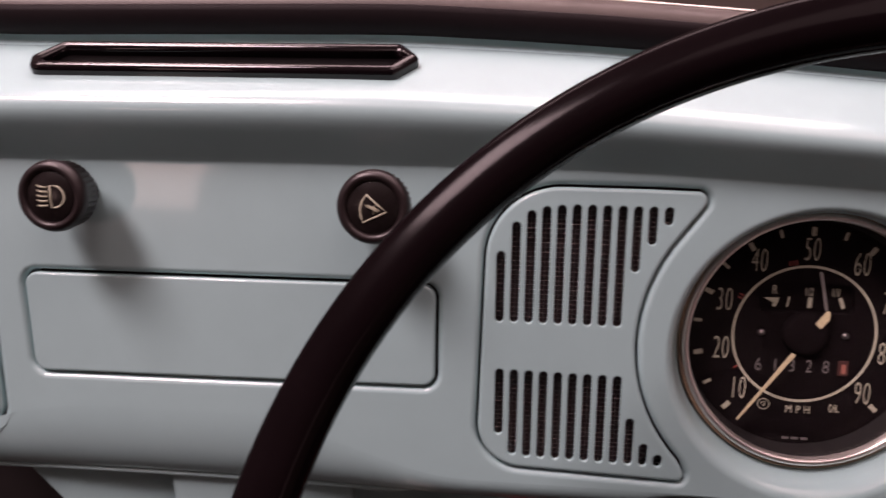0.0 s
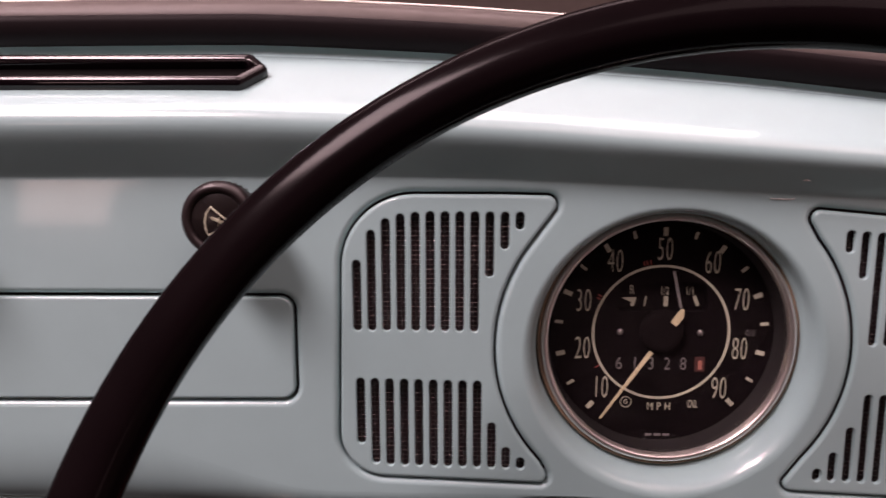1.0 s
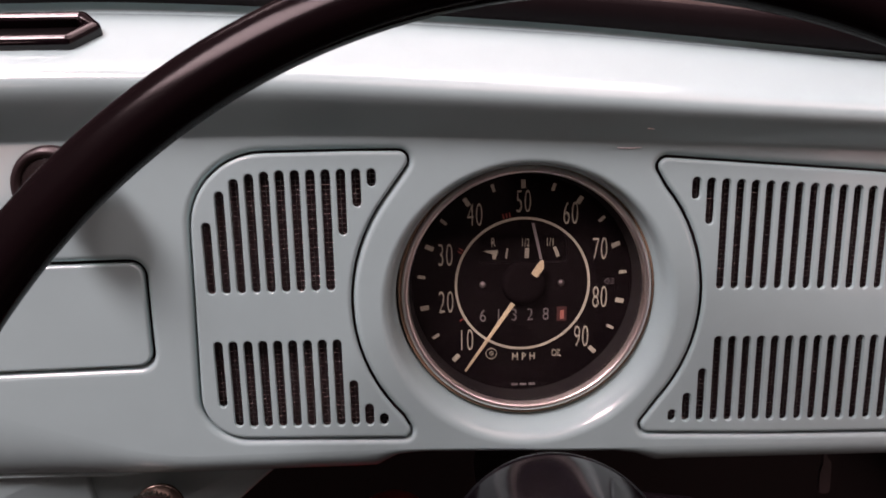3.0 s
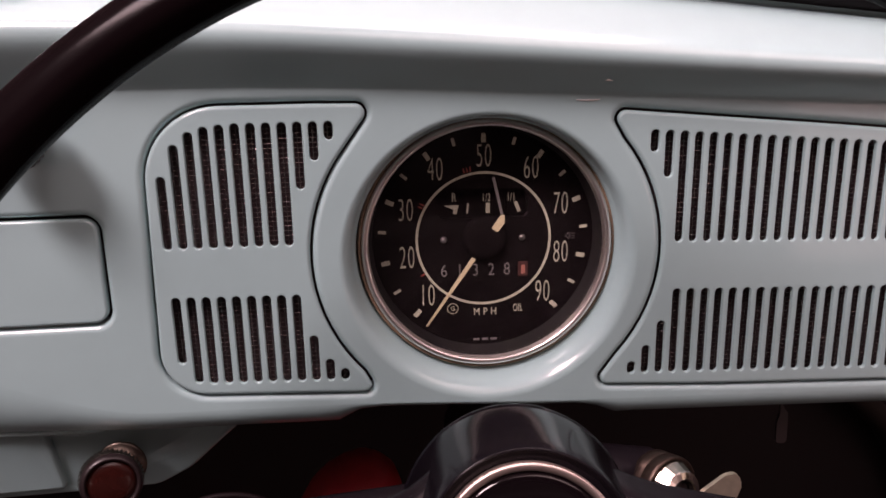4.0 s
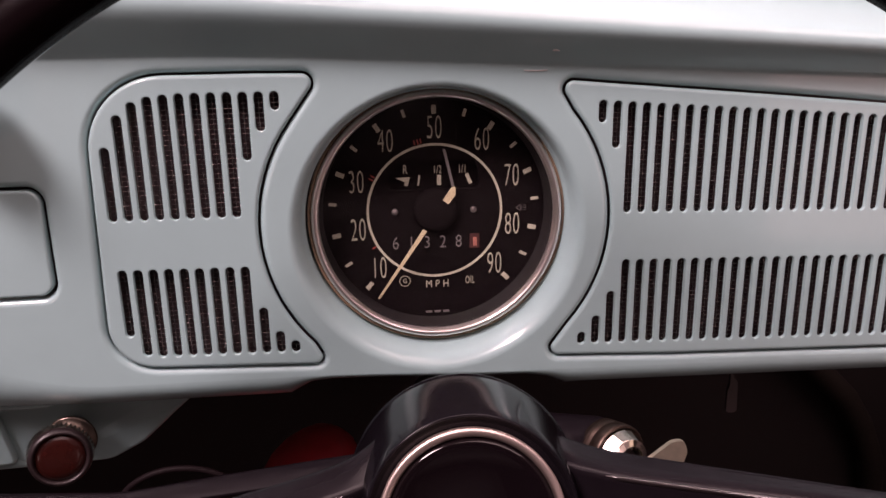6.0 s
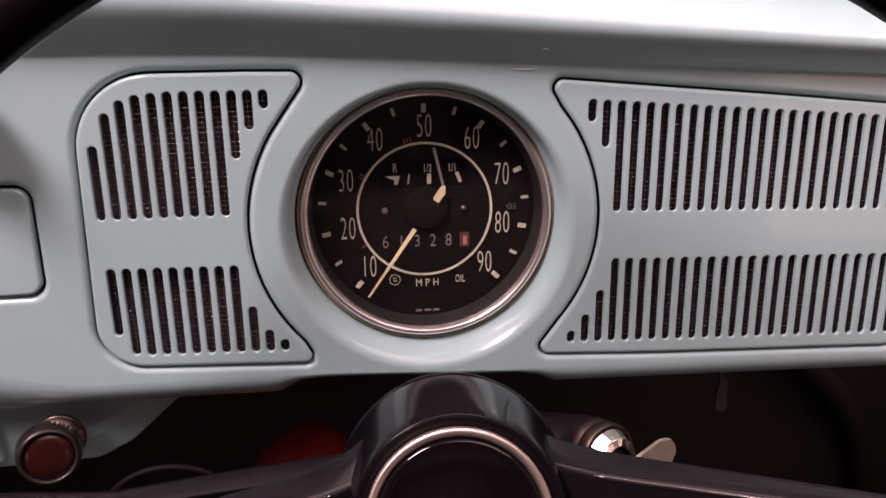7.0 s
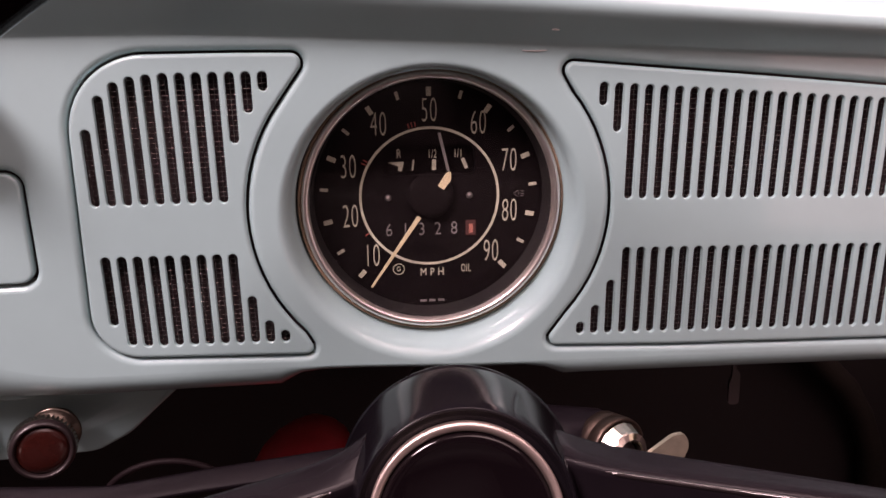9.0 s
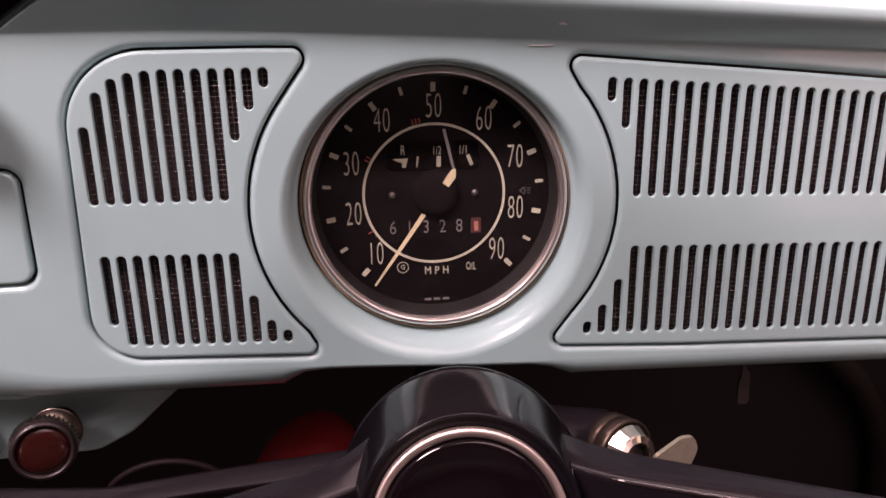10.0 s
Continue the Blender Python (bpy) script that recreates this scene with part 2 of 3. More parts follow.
def lettering(name, text, x, z, y, height, narrow, mat, parent, weight=0.0, turn=0.0):
    """Printed characters as a thin mesh part, centred at (x, z)."""
    cu = bpy.data.curves.new(name, "FONT")
    cu.space_character = 1.12
    cu.body, cu.align_x, cu.align_y, cu.size, cu.extrude, cu.offset = text, "CENTER", "CENTER", height / 0.70, 0.0001, weight
    tmp = new(name, cu)
    dg = bpy.context.evaluated_depsgraph_get()
    me = bpy.data.meshes.new_from_object(tmp.evaluated_get(dg))
    bpy.data.objects.remove(tmp)
    me.transform(Matrix.Translation((x, y, z)) @ pose(0, 0, 0, 0, turn, 0) @ pose(0, 0, 0, 90) @ Matrix.Diagonal((narrow, 1, 1, 1)))
    me.transform(Matrix.Translation(-ORIGIN[parent.name]))
    me.materials.clear()
    me.materials.append(mat)
    ob = new(name, me)
    ob.parent = parent
    ORIGIN[ob.name] = ORIGIN[parent.name]
    return ob


# ---- dashboard ----
def ease(x, a, b):
    t = max(0.0, min(1.0, (x - a) / (b - a)))
    return t * t * (3 - 2 * t)


def crease(x):
    """Height of the crease under the rolled top."""
    if x < -0.11:
        return 0.0740
    d = x + 0.11
    return 0.0740 - 0.053 * d * d / (d + 0.05)


def swell(x):
    """The rolled top grows lower towards the driver's door."""
    d = max(0.0, x + 0.20)
    return max(0.62, 1.0 - 0.95 * d * d / (d + 0.04)) - 0.05 * (1 - ease(x, -0.12, 0.06))


def arc(r, a0, a1, n):
    return [(r * math.cos(radians(a0 + (a1 - a0) * k / (n - 1))), r * math.sin(radians(a0 + (a1 - a0) * k / (n - 1))), 0) for k in range(n)]


LEFT_GRILLE = rounded(
    [(-0.0485, 0.0664, 0.004), (-0.075, 0.0669, 0), (-0.1435, 0.0669, 0.032), (-0.1468, -0.0605, 0.020), (-0.0520, -0.0634, 0.0035)]
    + arc(0.0783, 223.0, 142.5, 18)
)
RIGHT_GRILLE = rounded(
    [(0.0480, -0.0645, 0.0035), (0.108, -0.0669, 0), (0.232, -0.0694, 0.012), (0.232, 0.0452, 0.012), (0.145, 0.0535, 0), (0.097, 0.0577, 0), (0.0515, 0.0618, 0.004)]
    + arc(0.0768, 40.0, -40.0, 18)
)
RADIO_PLATE = rounded([(-0.3615, 0.0216, 0.006), (-0.1662, 0.0216, 0.006), (-0.1662, -0.0248, 0.006), (-0.3595, -0.0262, 0.007)])
GLOVE_LID = rounded([(-0.66, 0.052, 0.012), (-0.3812, 0.052, 0.012), (-0.3780, -0.0565, 0.012), (-0.66, -0.0565, 0.012)])
GAP = 0.0009

dashboard = thing("dashboard", "pale blue painted steel car dashboard with rolled top", "dashboard")


def gentle(x):
    """The stretch between glove box and grille where the face rolls under softly."""
    return (1 - ease(x, -0.262, -0.151)) * ease(x, -0.470, -0.330)


def foot(x):
    """Where the face begins to roll under; the roll is gentler towards the passenger's side."""
    return -0.0690 + 0.0260 * gentle(x) - 0.0030 * ease(x, -0.06, 0.05) - 0.012 * max(0.0, x - 0.05)


def build_dashboard():
    bm = bmesh.new()
    xs = [-0.76 + 1.10 * k / 110 for k in range(111)]
    outer = [(x, foot(x)) for x in xs] + [(x, crease(x) - 0.0012) for x in xs[::-1]]
    holes = [hole_rim(bm, offset(p, gap), 0.0, 0.0030, 0.012, 0.0003, 7) for p, gap in ((LEFT_GRILLE, GAP), (RIGHT_GRILLE, GAP), (RADIO_PLATE, 0.0013), (GLOVE_LID, 0.0013))]
    # the dish round the speedometer
    dish = [(0.0664, 0.0, -0.0033), (0.0657, 0.0, -0.0033), (0.0646, 0.0004, -0.0030), (0.0633, 0.0015, -0.0025), (0.0622, 0.0034, -0.0019), (0.0613, 0.0060, -0.0013), (0.0606, 0.0088, -0.0008), (0.0600, 0.0110, -0.0004), (0.0594, 0.0124, 0.0), (0.0588, 0.0136, 0.0), (0.0587, 0.03, 0.0)]
    strip(bm, [[(x, y * (0.78 - 0.36 * (z - low) / r), z) for x, z in circle(r, 96, 0.0, low)] for r, y, low in dish])
    holes.append(circle(*dish[0][:1], 96, 0.0, dish[0][2]))
    holed(bm, outer, holes, 0.0)
    face_driver(bm)
    part("face", bm, PAINT, dashboard)
    # rolled top: crease, bulge towards the driver, and the slope back to the windscreen
    bm = bmesh.new()
    prof = [(0.0, -0.0012), (0.0, -0.0003), (-0.0003, 0.0004), (-0.0020, 0.0030), (-0.0058, 0.0090), (-0.0092, 0.0143), (-0.0111, 0.0175), (-0.0124, 0.0203), (-0.0131, 0.0228), (-0.0132, 0.0252), (-0.0125, 0.0276), (-0.0109, 0.0300), (-0.0083, 0.0324), (-0.0042, 0.0353), (0.0018, 0.0391), (0.0086, 0.0434), (0.0160, 0.0479), (0.0240, 0.0520), (0.0300, 0.0545), (0.0345, 0.0557), (0.0380, 0.0562), (0.0405, 0.0566), (0.0422, 0.0575), (0.0432, 0.0592), (0.0438, 0.0625), (0.0440, 0.0670)]

    def rise(x, dz):
        """The nose of the roll stands higher towards the passenger's side."""
        if dz <= 0:
            return dz
        top = 0.024 * (1.00 - 0.18 * ease(x, -0.25, 0.12))
        return swell(x) * (dz * top / 0.024 if dz < 0.024 else top + (dz - 0.024) * (0.0562 - top) / (0.0562 - 0.024))

    strip(bm, [[(x, y, crease(x) + rise(x, dz)) for x in xs] for y, dz in prof], closed=False)
    for f in bm.faces:
        f.normal_update()
    part("rolled_top", bm, PAINT, dashboard)
    # lower edge, rolled under; it rises a little below the speedometer
    bm = bmesh.new()

    def lift(x):
        return ease(x, -0.071, -0.056) * (1 - ease(x, 0.043, 0.063))

    def drop(x):
        return (0.0126 + 0.0245 * gentle(x)) * (1 - 0.64 * lift(x)) * (1 - 0.12 * ease(x, 0.05, 0.07))

    turn = [radians(90 * k / 12) for k in range(13)]
    strip(bm, [[(x, 0.0135 * (1 - math.cos(a)), foot(x) - drop(x) * math.sin(a)) for x in xs] for a in turn] + [[(x, 0.022, foot(x) - drop(x) - 0.0002) for x in xs]], closed=False)
    part("lower_edge", bm, PAINT, dashboard)
    bm = bmesh.new()
    run = [-0.60 + 0.42 * k / 60 for k in range(61)]
    tube(bm, [(x, 0.0115, foot(x) - drop(x) - 0.0004) for x in run], [0.0004] + [0.0016] * 59 + [0.0004], 10)
    part("hem", bm, PAINT, dashboard)


build_dashboard()

# two small pale marks by the crease
bm = bmesh.new()
tube(bm, [(0.0362, -0.0002, 0.0659), (0.0385, -0.0003, 0.0657), (0.0430, -0.0003, 0.0656), (0.0464, -0.0002, 0.0658)], [0.0002, 0.0003, 0.00035, 0.0002], 8)
part("crease_mark", bm, PALEMARK, dashboard, "small pale mark by the crease")
bm = bmesh.new()
tube(bm, [(0.0468, -0.0061, 0.0739), (0.0480, -0.0062, 0.0740), (0.0498, -0.0061, 0.0737)], [0.0002, 0.0005, 0.0002], 8)
part("crease_mark", bm, PALEMARK, dashboard, "small pale mark by the crease")

# speaker grilles
def spans(poly, c, axis):
    """Where the line at c lies inside an outline."""
    cuts = []
    for p, q in zip(poly, poly[1:] + poly[:1]):
        if (p[axis] - c) * (q[axis] - c) < 0:
            k = (c - p[axis]) / (q[axis] - p[axis])
            cuts.append(p[1 - axis] + k * (q[1 - axis] - p[1 - axis]))
    cuts.sort()
    return list(zip(cuts[::2], cuts[1::2]))


def wires(bm, outline, y, step=0.0021, r=0.00022):
    """A woven mesh inside an outline."""
    for axis in (0, 1):
        lo, hi = min(p[axis] for p in outline), max(p[axis] for p in outline)
        c, k = lo + step / 2, axis
        while c < hi:
            for a, b in spans(outline, c, axis):
                n = max(2, int((b - a) / step * 2))
                path = []
                for i in range(n + 1):
                    p = a + (b - a) * i / n
                    d = y + 0.00026 * math.cos(math.pi * (p / step + k))
                    path.append((c, d, p) if axis == 0 else (p, d, c))
                tube(bm, path, r, 4)
            c += step
            k += 1


def grille(outline, slots, label, box):
    ob = thing("speaker_grille", label, "speaker grille", (sum(box[:2]) / 2, 0.0, box[2]), "speaker grilles")
    bm = bmesh.new()
    plate(bm, outline, [stadium(x, lo - 0.0001, hi + 0.0001, 0.0038) for x, lo, hi in slots], -0.0004, 0.0016)
    part("panel", bm, PAINT, ob)
    bm = bmesh.new()
    flat_poly(bm, offset(outline, -0.001), 0.0075, 0.001)
    part("backing", bm, BACKING, ob)
    bm = bmesh.new()
    wires(bm, offset(outline, -0.0015), 0.0040)
    part("wire_mesh", bm, WIRE, ob, "fine dark wire mesh", "stuff")
    return ob


def left_slots():
    tops = [38.2, 51.3, 56.4, 58.4, 59.1] + [59.5] * 7
    feet = [6.8] * 9 + [31.3, 43.4, 52.0]
    up = [(-0.1378 + 0.00639 * i, feet[i] / 1000, tops[i] / 1000) for i in range(12)]
    tops = [-14.9 - 0.08 * i for i in range(9)] + [-34.9, -46.4, -51.2]
    feet = [-45.6, -55.1] + [-55.9 - 0.1 * i for i in range(10)]
    return up + [(-0.1370 + 0.00647 * i, feet[i] / 1000, tops[i] / 1000) for i in range(12)]


def right_slots():
    out = []
    for i in range(24):
        x = 0.0711 + 0.00648 * i
        lo = {0: 0.0431, 1: 0.0319}.get(i, 0.0026 - 0.000025 * (x - 0.084) * 1000)
        out.append((x, lo, 0.0526 - 0.074 * (x - 0.0711)))
    for i in range(25):
        x = 0.0651 + 0.00652 * i
        hi = {0: -0.0540, 1: -0.0462, 2: -0.0345}.get(i, -0.0194 - 0.022 * (x - 0.0848))
        out.append((x, -0.0598 - 0.019 * (x - 0.0651), hi))
    return out


grille(LEFT_GRILLE, left_slots(), "small pale blue slotted speaker grille beside the speedometer", (-0.144, -0.056, -0.060, 0.064))
grille(RIGHT_GRILLE, right_slots(), "wide pale blue slotted speaker grille beside the speedometer", (0.058, 0.230, -0.066, 0.058))

# radio cover plate and glove box lid
bm = bmesh.new()
plate(bm, RADIO_PLATE, [], -0.0002, 0.0012, 0.004)
solo("radio_cover_plate", bm, PAINT, "pale blue blanking plate over the radio opening", "cover plate")
bm = bmesh.new()
plate(bm, GLOVE_LID, [], -0.0002, 0.0015, 0.004)
solo("glove_box_lid", bm, PAINT, "closed pale blue steel glove box lid", "glove box")

# ---- lower panel ----
def lean_back(bm):
    """The panel slants away under the dashboard."""
    for v in bm.verts:
        d = max(0.0, -0.076 - v.co.z) * (0.25 + 0.75 * ease(v.co.x, -0.30, -0.19))
        v.co.y += 0.34 * d
        v.co.z -= 0.14 * d


lower = thing("lower_panel", "pale blue panel tongue hanging below the dashboard", "panel", (-0.25, 0.003, -0.11))
TONGUE = rounded([(-0.394, -0.070, 0), (-0.106, -0.070, 0), (-0.1120, -0.0815, 0.008), (-0.1280, -0.0950, 0.03), (-0.1450, -0.1100, 0.03), (-0.1630, -0.1190, 0.02), (-0.1960, -0.1205, 0), (-0.345, -0.1240, 0.01)])
bm = bmesh.new()
COVER = rounded([(-0.3010, -0.0805, 0.007), (-0.2085, -0.0805, 0.010), (-0.2060, -0.1170, 0.003), (-0.2980, -0.1190, 0.003)])
plate(bm, [(x, z + 0.003) for x, z in TONGUE], [], 0.0155, 0.0015, 0.004)
lean_back(bm)
part("tongue", bm, PAINT, lower)
bm = bmesh.new()
plate(bm, [(x, z + 0.003) for x, z in COVER], [], 0.0125, 0.0015, 0.004)
lean_back(bm)
part("cover", bm, PAINT, lower)

# ---- speedometer ----
YD, YF = 0.0256, 0.0292
speedo = thing("speedometer", "round black speedometer with cream figures and chrome bezel", "speedometer", (0, 0.03, 0), pressed=False)
bm = bmesh.new()
lathe(bm, [(0.0572, 0.018), (0.0573, 0.0130), (0.0571, 0.0114), (0.0567, 0.0107), (0.0561, 0.0103), (0.0553, 0.0102), (0.0547, 0.0104), (0.0543, 0.0109), (0.0540, 0.0119), (0.0538, 0.0132), (0.0537, 0.015)], (0, 0, 0), (0, 1, 0), 128)
part("bezel", bm, CHROME, speedo, "chrome bezel ring")
bm = bmesh.new()
lathe(bm, [(0.0568, 0.0150), (0.0574, 0.0124), (0.0580, 0.0117), (0.0587, 0.0124), (0.0588, 0.0150)], (0, 0, 0), (0, 1, 0), 128)
part("gasket", bm, GASKET, speedo, "worn brown gasket round the bezel")
bm = bmesh.new()
lathe(bm, [(0.0538, 0.0140), (0.0535, 0.0155), (0.0522, 0.0262)], (0, 0, 0), (0, 1, 0), 96)
part("sleeve", bm, SLEEVE, speedo)
WINDOW = rounded([(-0.0215, 0.0100, 0.003), (0.0215, 0.0100, 0.003), (0.0200, 0.0240, 0.004), (-0.0200, 0.0240, 0.004)], 6)
bm = bmesh.new()
strip(bm, [at(WINDOW, YD), at(WINDOW, YD + 0.0040)], smooth=False)
strip(bm, [at(circle(0.0526, 96), YD), at(circle(0.0526, 96), YD + 0.003)], smooth=False)
holed(bm, circle(0.0526, 96), [WINDOW], YD)
face_driver(bm)
part("dial", bm, DIAL, speedo)
bm = bmesh.new()
flat_poly(bm, offset(WINDOW, 0.001), YF + 0.0004, 0.0008)
part("fuel_dial", bm, DIAL, speedo)
bm = bmesh.new()
lathe(bm, [(0.03205, YD - 0.0001), (0.03205, YD - 0.0003), (0.03095, YD - 0.0003), (0.03095, YD - 0.0001)], (0, 0, 0), (0, 1, 0), 120, False)
part("ring_mark", bm, CREAM, speedo)
for mph, (x, z) in zip(range(10, 100, 10), ((-27.0, -27.1), (-36.2, -8.2), (-36.4, 14.4), (-22.4, 33.0), (0.1, 38.8), (22.2, 32.8), (36.4, 15.6), (36.9, -7.8), (28.4, -27.0))):
    lettering("figure", str(mph), x / 1000, z / 1000, YD - 0.0002, 0.0108, 0.455, CREAM, speedo, -0.00025)
TICKS = ((222, 1), (239.5, 0), (257.5, 1), (275.7, 0), (293, 1), (309.5, 0), (326.4, 1), (343, 0), (0, 1), (17.2, 0), (33.8, 1), (50.7, 0), (67.7, 1), (84.4, 0), (101.2, 1), (117.6, 0), (134.5, 1))
for a, big in TICKS:
    r = 0.0474 + (0 if big else 0.0004)
    bm = bmesh.new()
    flat_poly(bm, bar(r * math.sin(radians(a)), r * math.cos(radians(a)), 0.0021 if big else 0.0014, 0.0040 if big else 0.0036, a), YD - 0.0003)
    part("tick", bm, CREAM, speedo)
for x, n, z in ((-7.7, 3, 32.8), (-29.1, 2, 16.6), (-28.9, 1, -16.5)):
    a = math.degrees(math.atan2(x, z))
    for k in range(n):
        t = a + (k - (n - 1) / 2) * 2.6
        r = math.hypot(x, z) / 1000
        bm = bmesh.new()
        flat_poly(bm, bar(r * math.sin(radians(t)), r * math.cos(radians(t)), 0.0005, 0.0022, t), YD - 0.0003)
        part("red_mark", bm, REDMARK, speedo, "small red mark")
for i, digit in enumerate("61328"):
    x = -0.0189 + 0.0075 * i
    bm = bmesh.new()
    flat_poly(bm, bar(x, -0.0151, 0.0060, 0.0078), YD - 0.0001, 0.0001)
    part("counter_drum", bm, DIAL, speedo)
    lettering("counter_figure", digit, x, -0.0151, YD - 0.0003, 0.0060, 0.78, GREY, speedo, -0.00008)
bm = bmesh.new()
flat_poly(bm, bar(0.0188, -0.0150, 0.0046, 0.0070), YD - 0.0003)
part("counter_drum", bm, REDBOX, speedo, "red tenths drum")
bm = bmesh.new()
flat_poly(bm, bar(0.0189, -0.0153, 0.0018, 0.0042), YD - 0.0006)
part("counter_figure", bm, PINKMARK, speedo)
# fuel scale
lettering("letter", "R", -0.0135, 0.0194, YF - 0.0002, 0.0042, 0.62, CREAM, speedo)
lettering("fraction", "1/2", 0.0017, 0.0190, YF - 0.0002, 0.0038, 0.55, CREAM, speedo)
lettering("fraction", "1/1", 0.0135, 0.0190, YF - 0.0002, 0.0038, 0.55, CREAM, speedo)
for poly in ([(-0.0182, 0.0157), (-0.0112, 0.0159), (-0.0124, 0.0116), (-0.0140, 0.0119), (-0.0137, 0.0137)], bar(-0.0071, 0.0142, 0.0007, 0.0048, 8), bar(0.0025, 0.0142, 0.0019, 0.0048, 2), bar(0.0165, 0.0145, 0.0016, 0.0050, -22)):
    bm = bmesh.new()
    flat_poly(bm, poly, YF - 0.0003)
    part("fuel_mark", bm, CREAM, speedo)
for k, letter in enumerate("MPH"):
    lettering("unit_letter", letter, -0.0034 + 0.0041 * k, -0.0358, YD - 0.0002, 0.0036, 0.82, CREAM, speedo)
lettering("warning_word", "OIL", 0.0165, -0.0345, YD - 0.0002, 0.0037, 0.52, CREAM, speedo)
lettering("warning_letter", "G", -0.0149, -0.0337, YD - 0.0002, 0.0022, 0.9, CREAM, speedo)
bm = bmesh.new()
lathe(bm, [(0.0027, YD - 0.0001), (0.0027, YD - 0.0003), (0.0024, YD - 0.0003), (0.0024, YD - 0.0001)], (-0.0149, 0, -0.0337), (0, 1, 0), 24, False)
part("warning_ring", bm, CREAM, speedo)
for k in range(3):
    bm = bmesh.new()
    flat_poly(bm, bar(-0.0036 + 0.0042 * k, -0.0497, 0.0030, 0.0010), YD - 0.0003)
    part("maker_bar", bm, GREY, speedo)
# beam symbol
bm = bmesh.new()
tube(bm, [(0.0408, YD - 0.0002, 0.0018), (0.0388, YD - 0.0002, 0.0004), (0.0408, YD - 0.0002, -0.0012), (0.0412, YD - 0.0002, 0.0004)], 0.00018, 4, True)
for k in (-1, 0, 1):
    tube(bm, [(0.0420, YD - 0.0002, 0.0003 + 0.0011 * k), (0.0436, YD - 0.0002, 0.0003 + 0.0011 * k)], 0.00016, 4)
part("beam_symbol", bm, GREY, speedo)
# hub and needles
bm = bmesh.new()
lathe(bm, [(0.0, YD - 0.0034), (0.0070, YD - 0.0033), (0.0092, YD - 0.0029), (0.0103, YD - 0.0020), (0.0106, YD - 0.0005)], (0.0004, 0, 0.0008), (0, 1, 0), 48)
part("needle_hub", bm, DIAL, speedo)
bm = bmesh.new()
flat_poly(bm, [(-0.0044, -0.0084), (-0.0062, -0.0074), (-0.0281, -0.0400), (-0.0274, -0.0404)], YD - 0.0054, 0.0005)
part("speed_needle", bm, NEEDLE, speedo, "ivory speed needle")
bm = bmesh.new()
flat_poly(bm, [(0.0034, 0.0058), (0.0060, 0.0038), (0.0093, 0.0080), (0.0094, 0.0118), (0.0080, 0.0120), (0.0066, 0.0106)], YD - 0.0036, 0.0005)
part("fuel_pointer", bm, NEEDLE, speedo)
bm = bmesh.new()
flat_poly(bm, [(0.0079, 0.0118), (0.0091, 0.0118), (0.0051, 0.0292), (0.0038, 0.0292)], YD - 0.0012, 0.0004)
part("fuel_needle", bm, GREY, speedo)
for x in (-0.0189, 0.0183):
    bm = bmesh.new()
    lathe(bm, [(0.0, YD - 0.0015), (0.0008, YD - 0.0013), (0.0014, YD - 0.0007), (0.0016, YD)], (x, 0, 0.0002), (0, 1, 0), 20)
    part("screw", bm, STEEL, speedo, "small bright screw")
bm = bmesh.new()
lathe(bm, [(0.0, 0.0142), (0.0537, 0.0142), (0.0537, 0.0150), (0.0, 0.0150)], (0, 0, 0), (0, 1, 0), 64, False)
glass = part("glass", bm, GLASS, speedo)
glass.visible_shadow = False

# ---- switch knobs ----
def knob(x, z, symbol):
    ob = thing("switch_knob", "black ribbed round switch knob with cream symbol", "knob", (x, 0, z), "dashboard switches")
    y = -0.025
    bm = bmesh.new()
    n, loops = 144, []
    for r, s, rib in ((0.0109, 0.0022, 0), (0.0110, 0.0012, 0), (0.0114, 0.0004, 0), (0.0123, -0.0003, 0), (0.0135, -0.0002, 0), (0.0146, 0.0008, 0), (0.0153, 0.0026, 0), (0.0155, 0.0042, 0), (0.0150, 0.0052, 0), (0.0148, 0.0060, 1), (0.0146, 0.0135, 1), (0.0138, 0.0150, 0), (0.0060, 0.0154, 0)):
        loops.append([(x + (r - rib * 0.0009 * ((k // 2) % 2)) * math.cos(2 * math.pi * k / n), y + s, z + (r - rib * 0.0009 * ((k // 2) % 2)) * math.sin(2 * math.pi * k / n)) for k in range(n)])
    strip(bm, loops)
    part("cap", bm, BAKELITE, ob)
    bm = bmesh.new()
    lathe(bm, [(0.0, 0.0010), (0.0104, 0.0010), (0.0109, 0.0014), (0.0109, 0.0040)], (x, y, z), (0, 1, 0), 64)
    disc = part("disc", bm, DISC, ob, "glossy black disc")
    bm = bmesh.new()
    lathe(bm, [(0.0062, -0.011), (0.0062, -0.003), (0.0085, -0.002), (0.0090, 0.001)], (x, 0, z), (0, 1, 0), 32)
    part("stem", bm, BAKELITE, ob)
    bm = bmesh.new()
    ys = y + 0.0009
    for path, closed in symbol:
        tube(bm, [(x + a / 1000, ys, z + b / 1000) for a, b in path], 0.00042, 6, closed)
    part("symbol", bm, CREAM, disc, "cream printed symbol")
    return ob


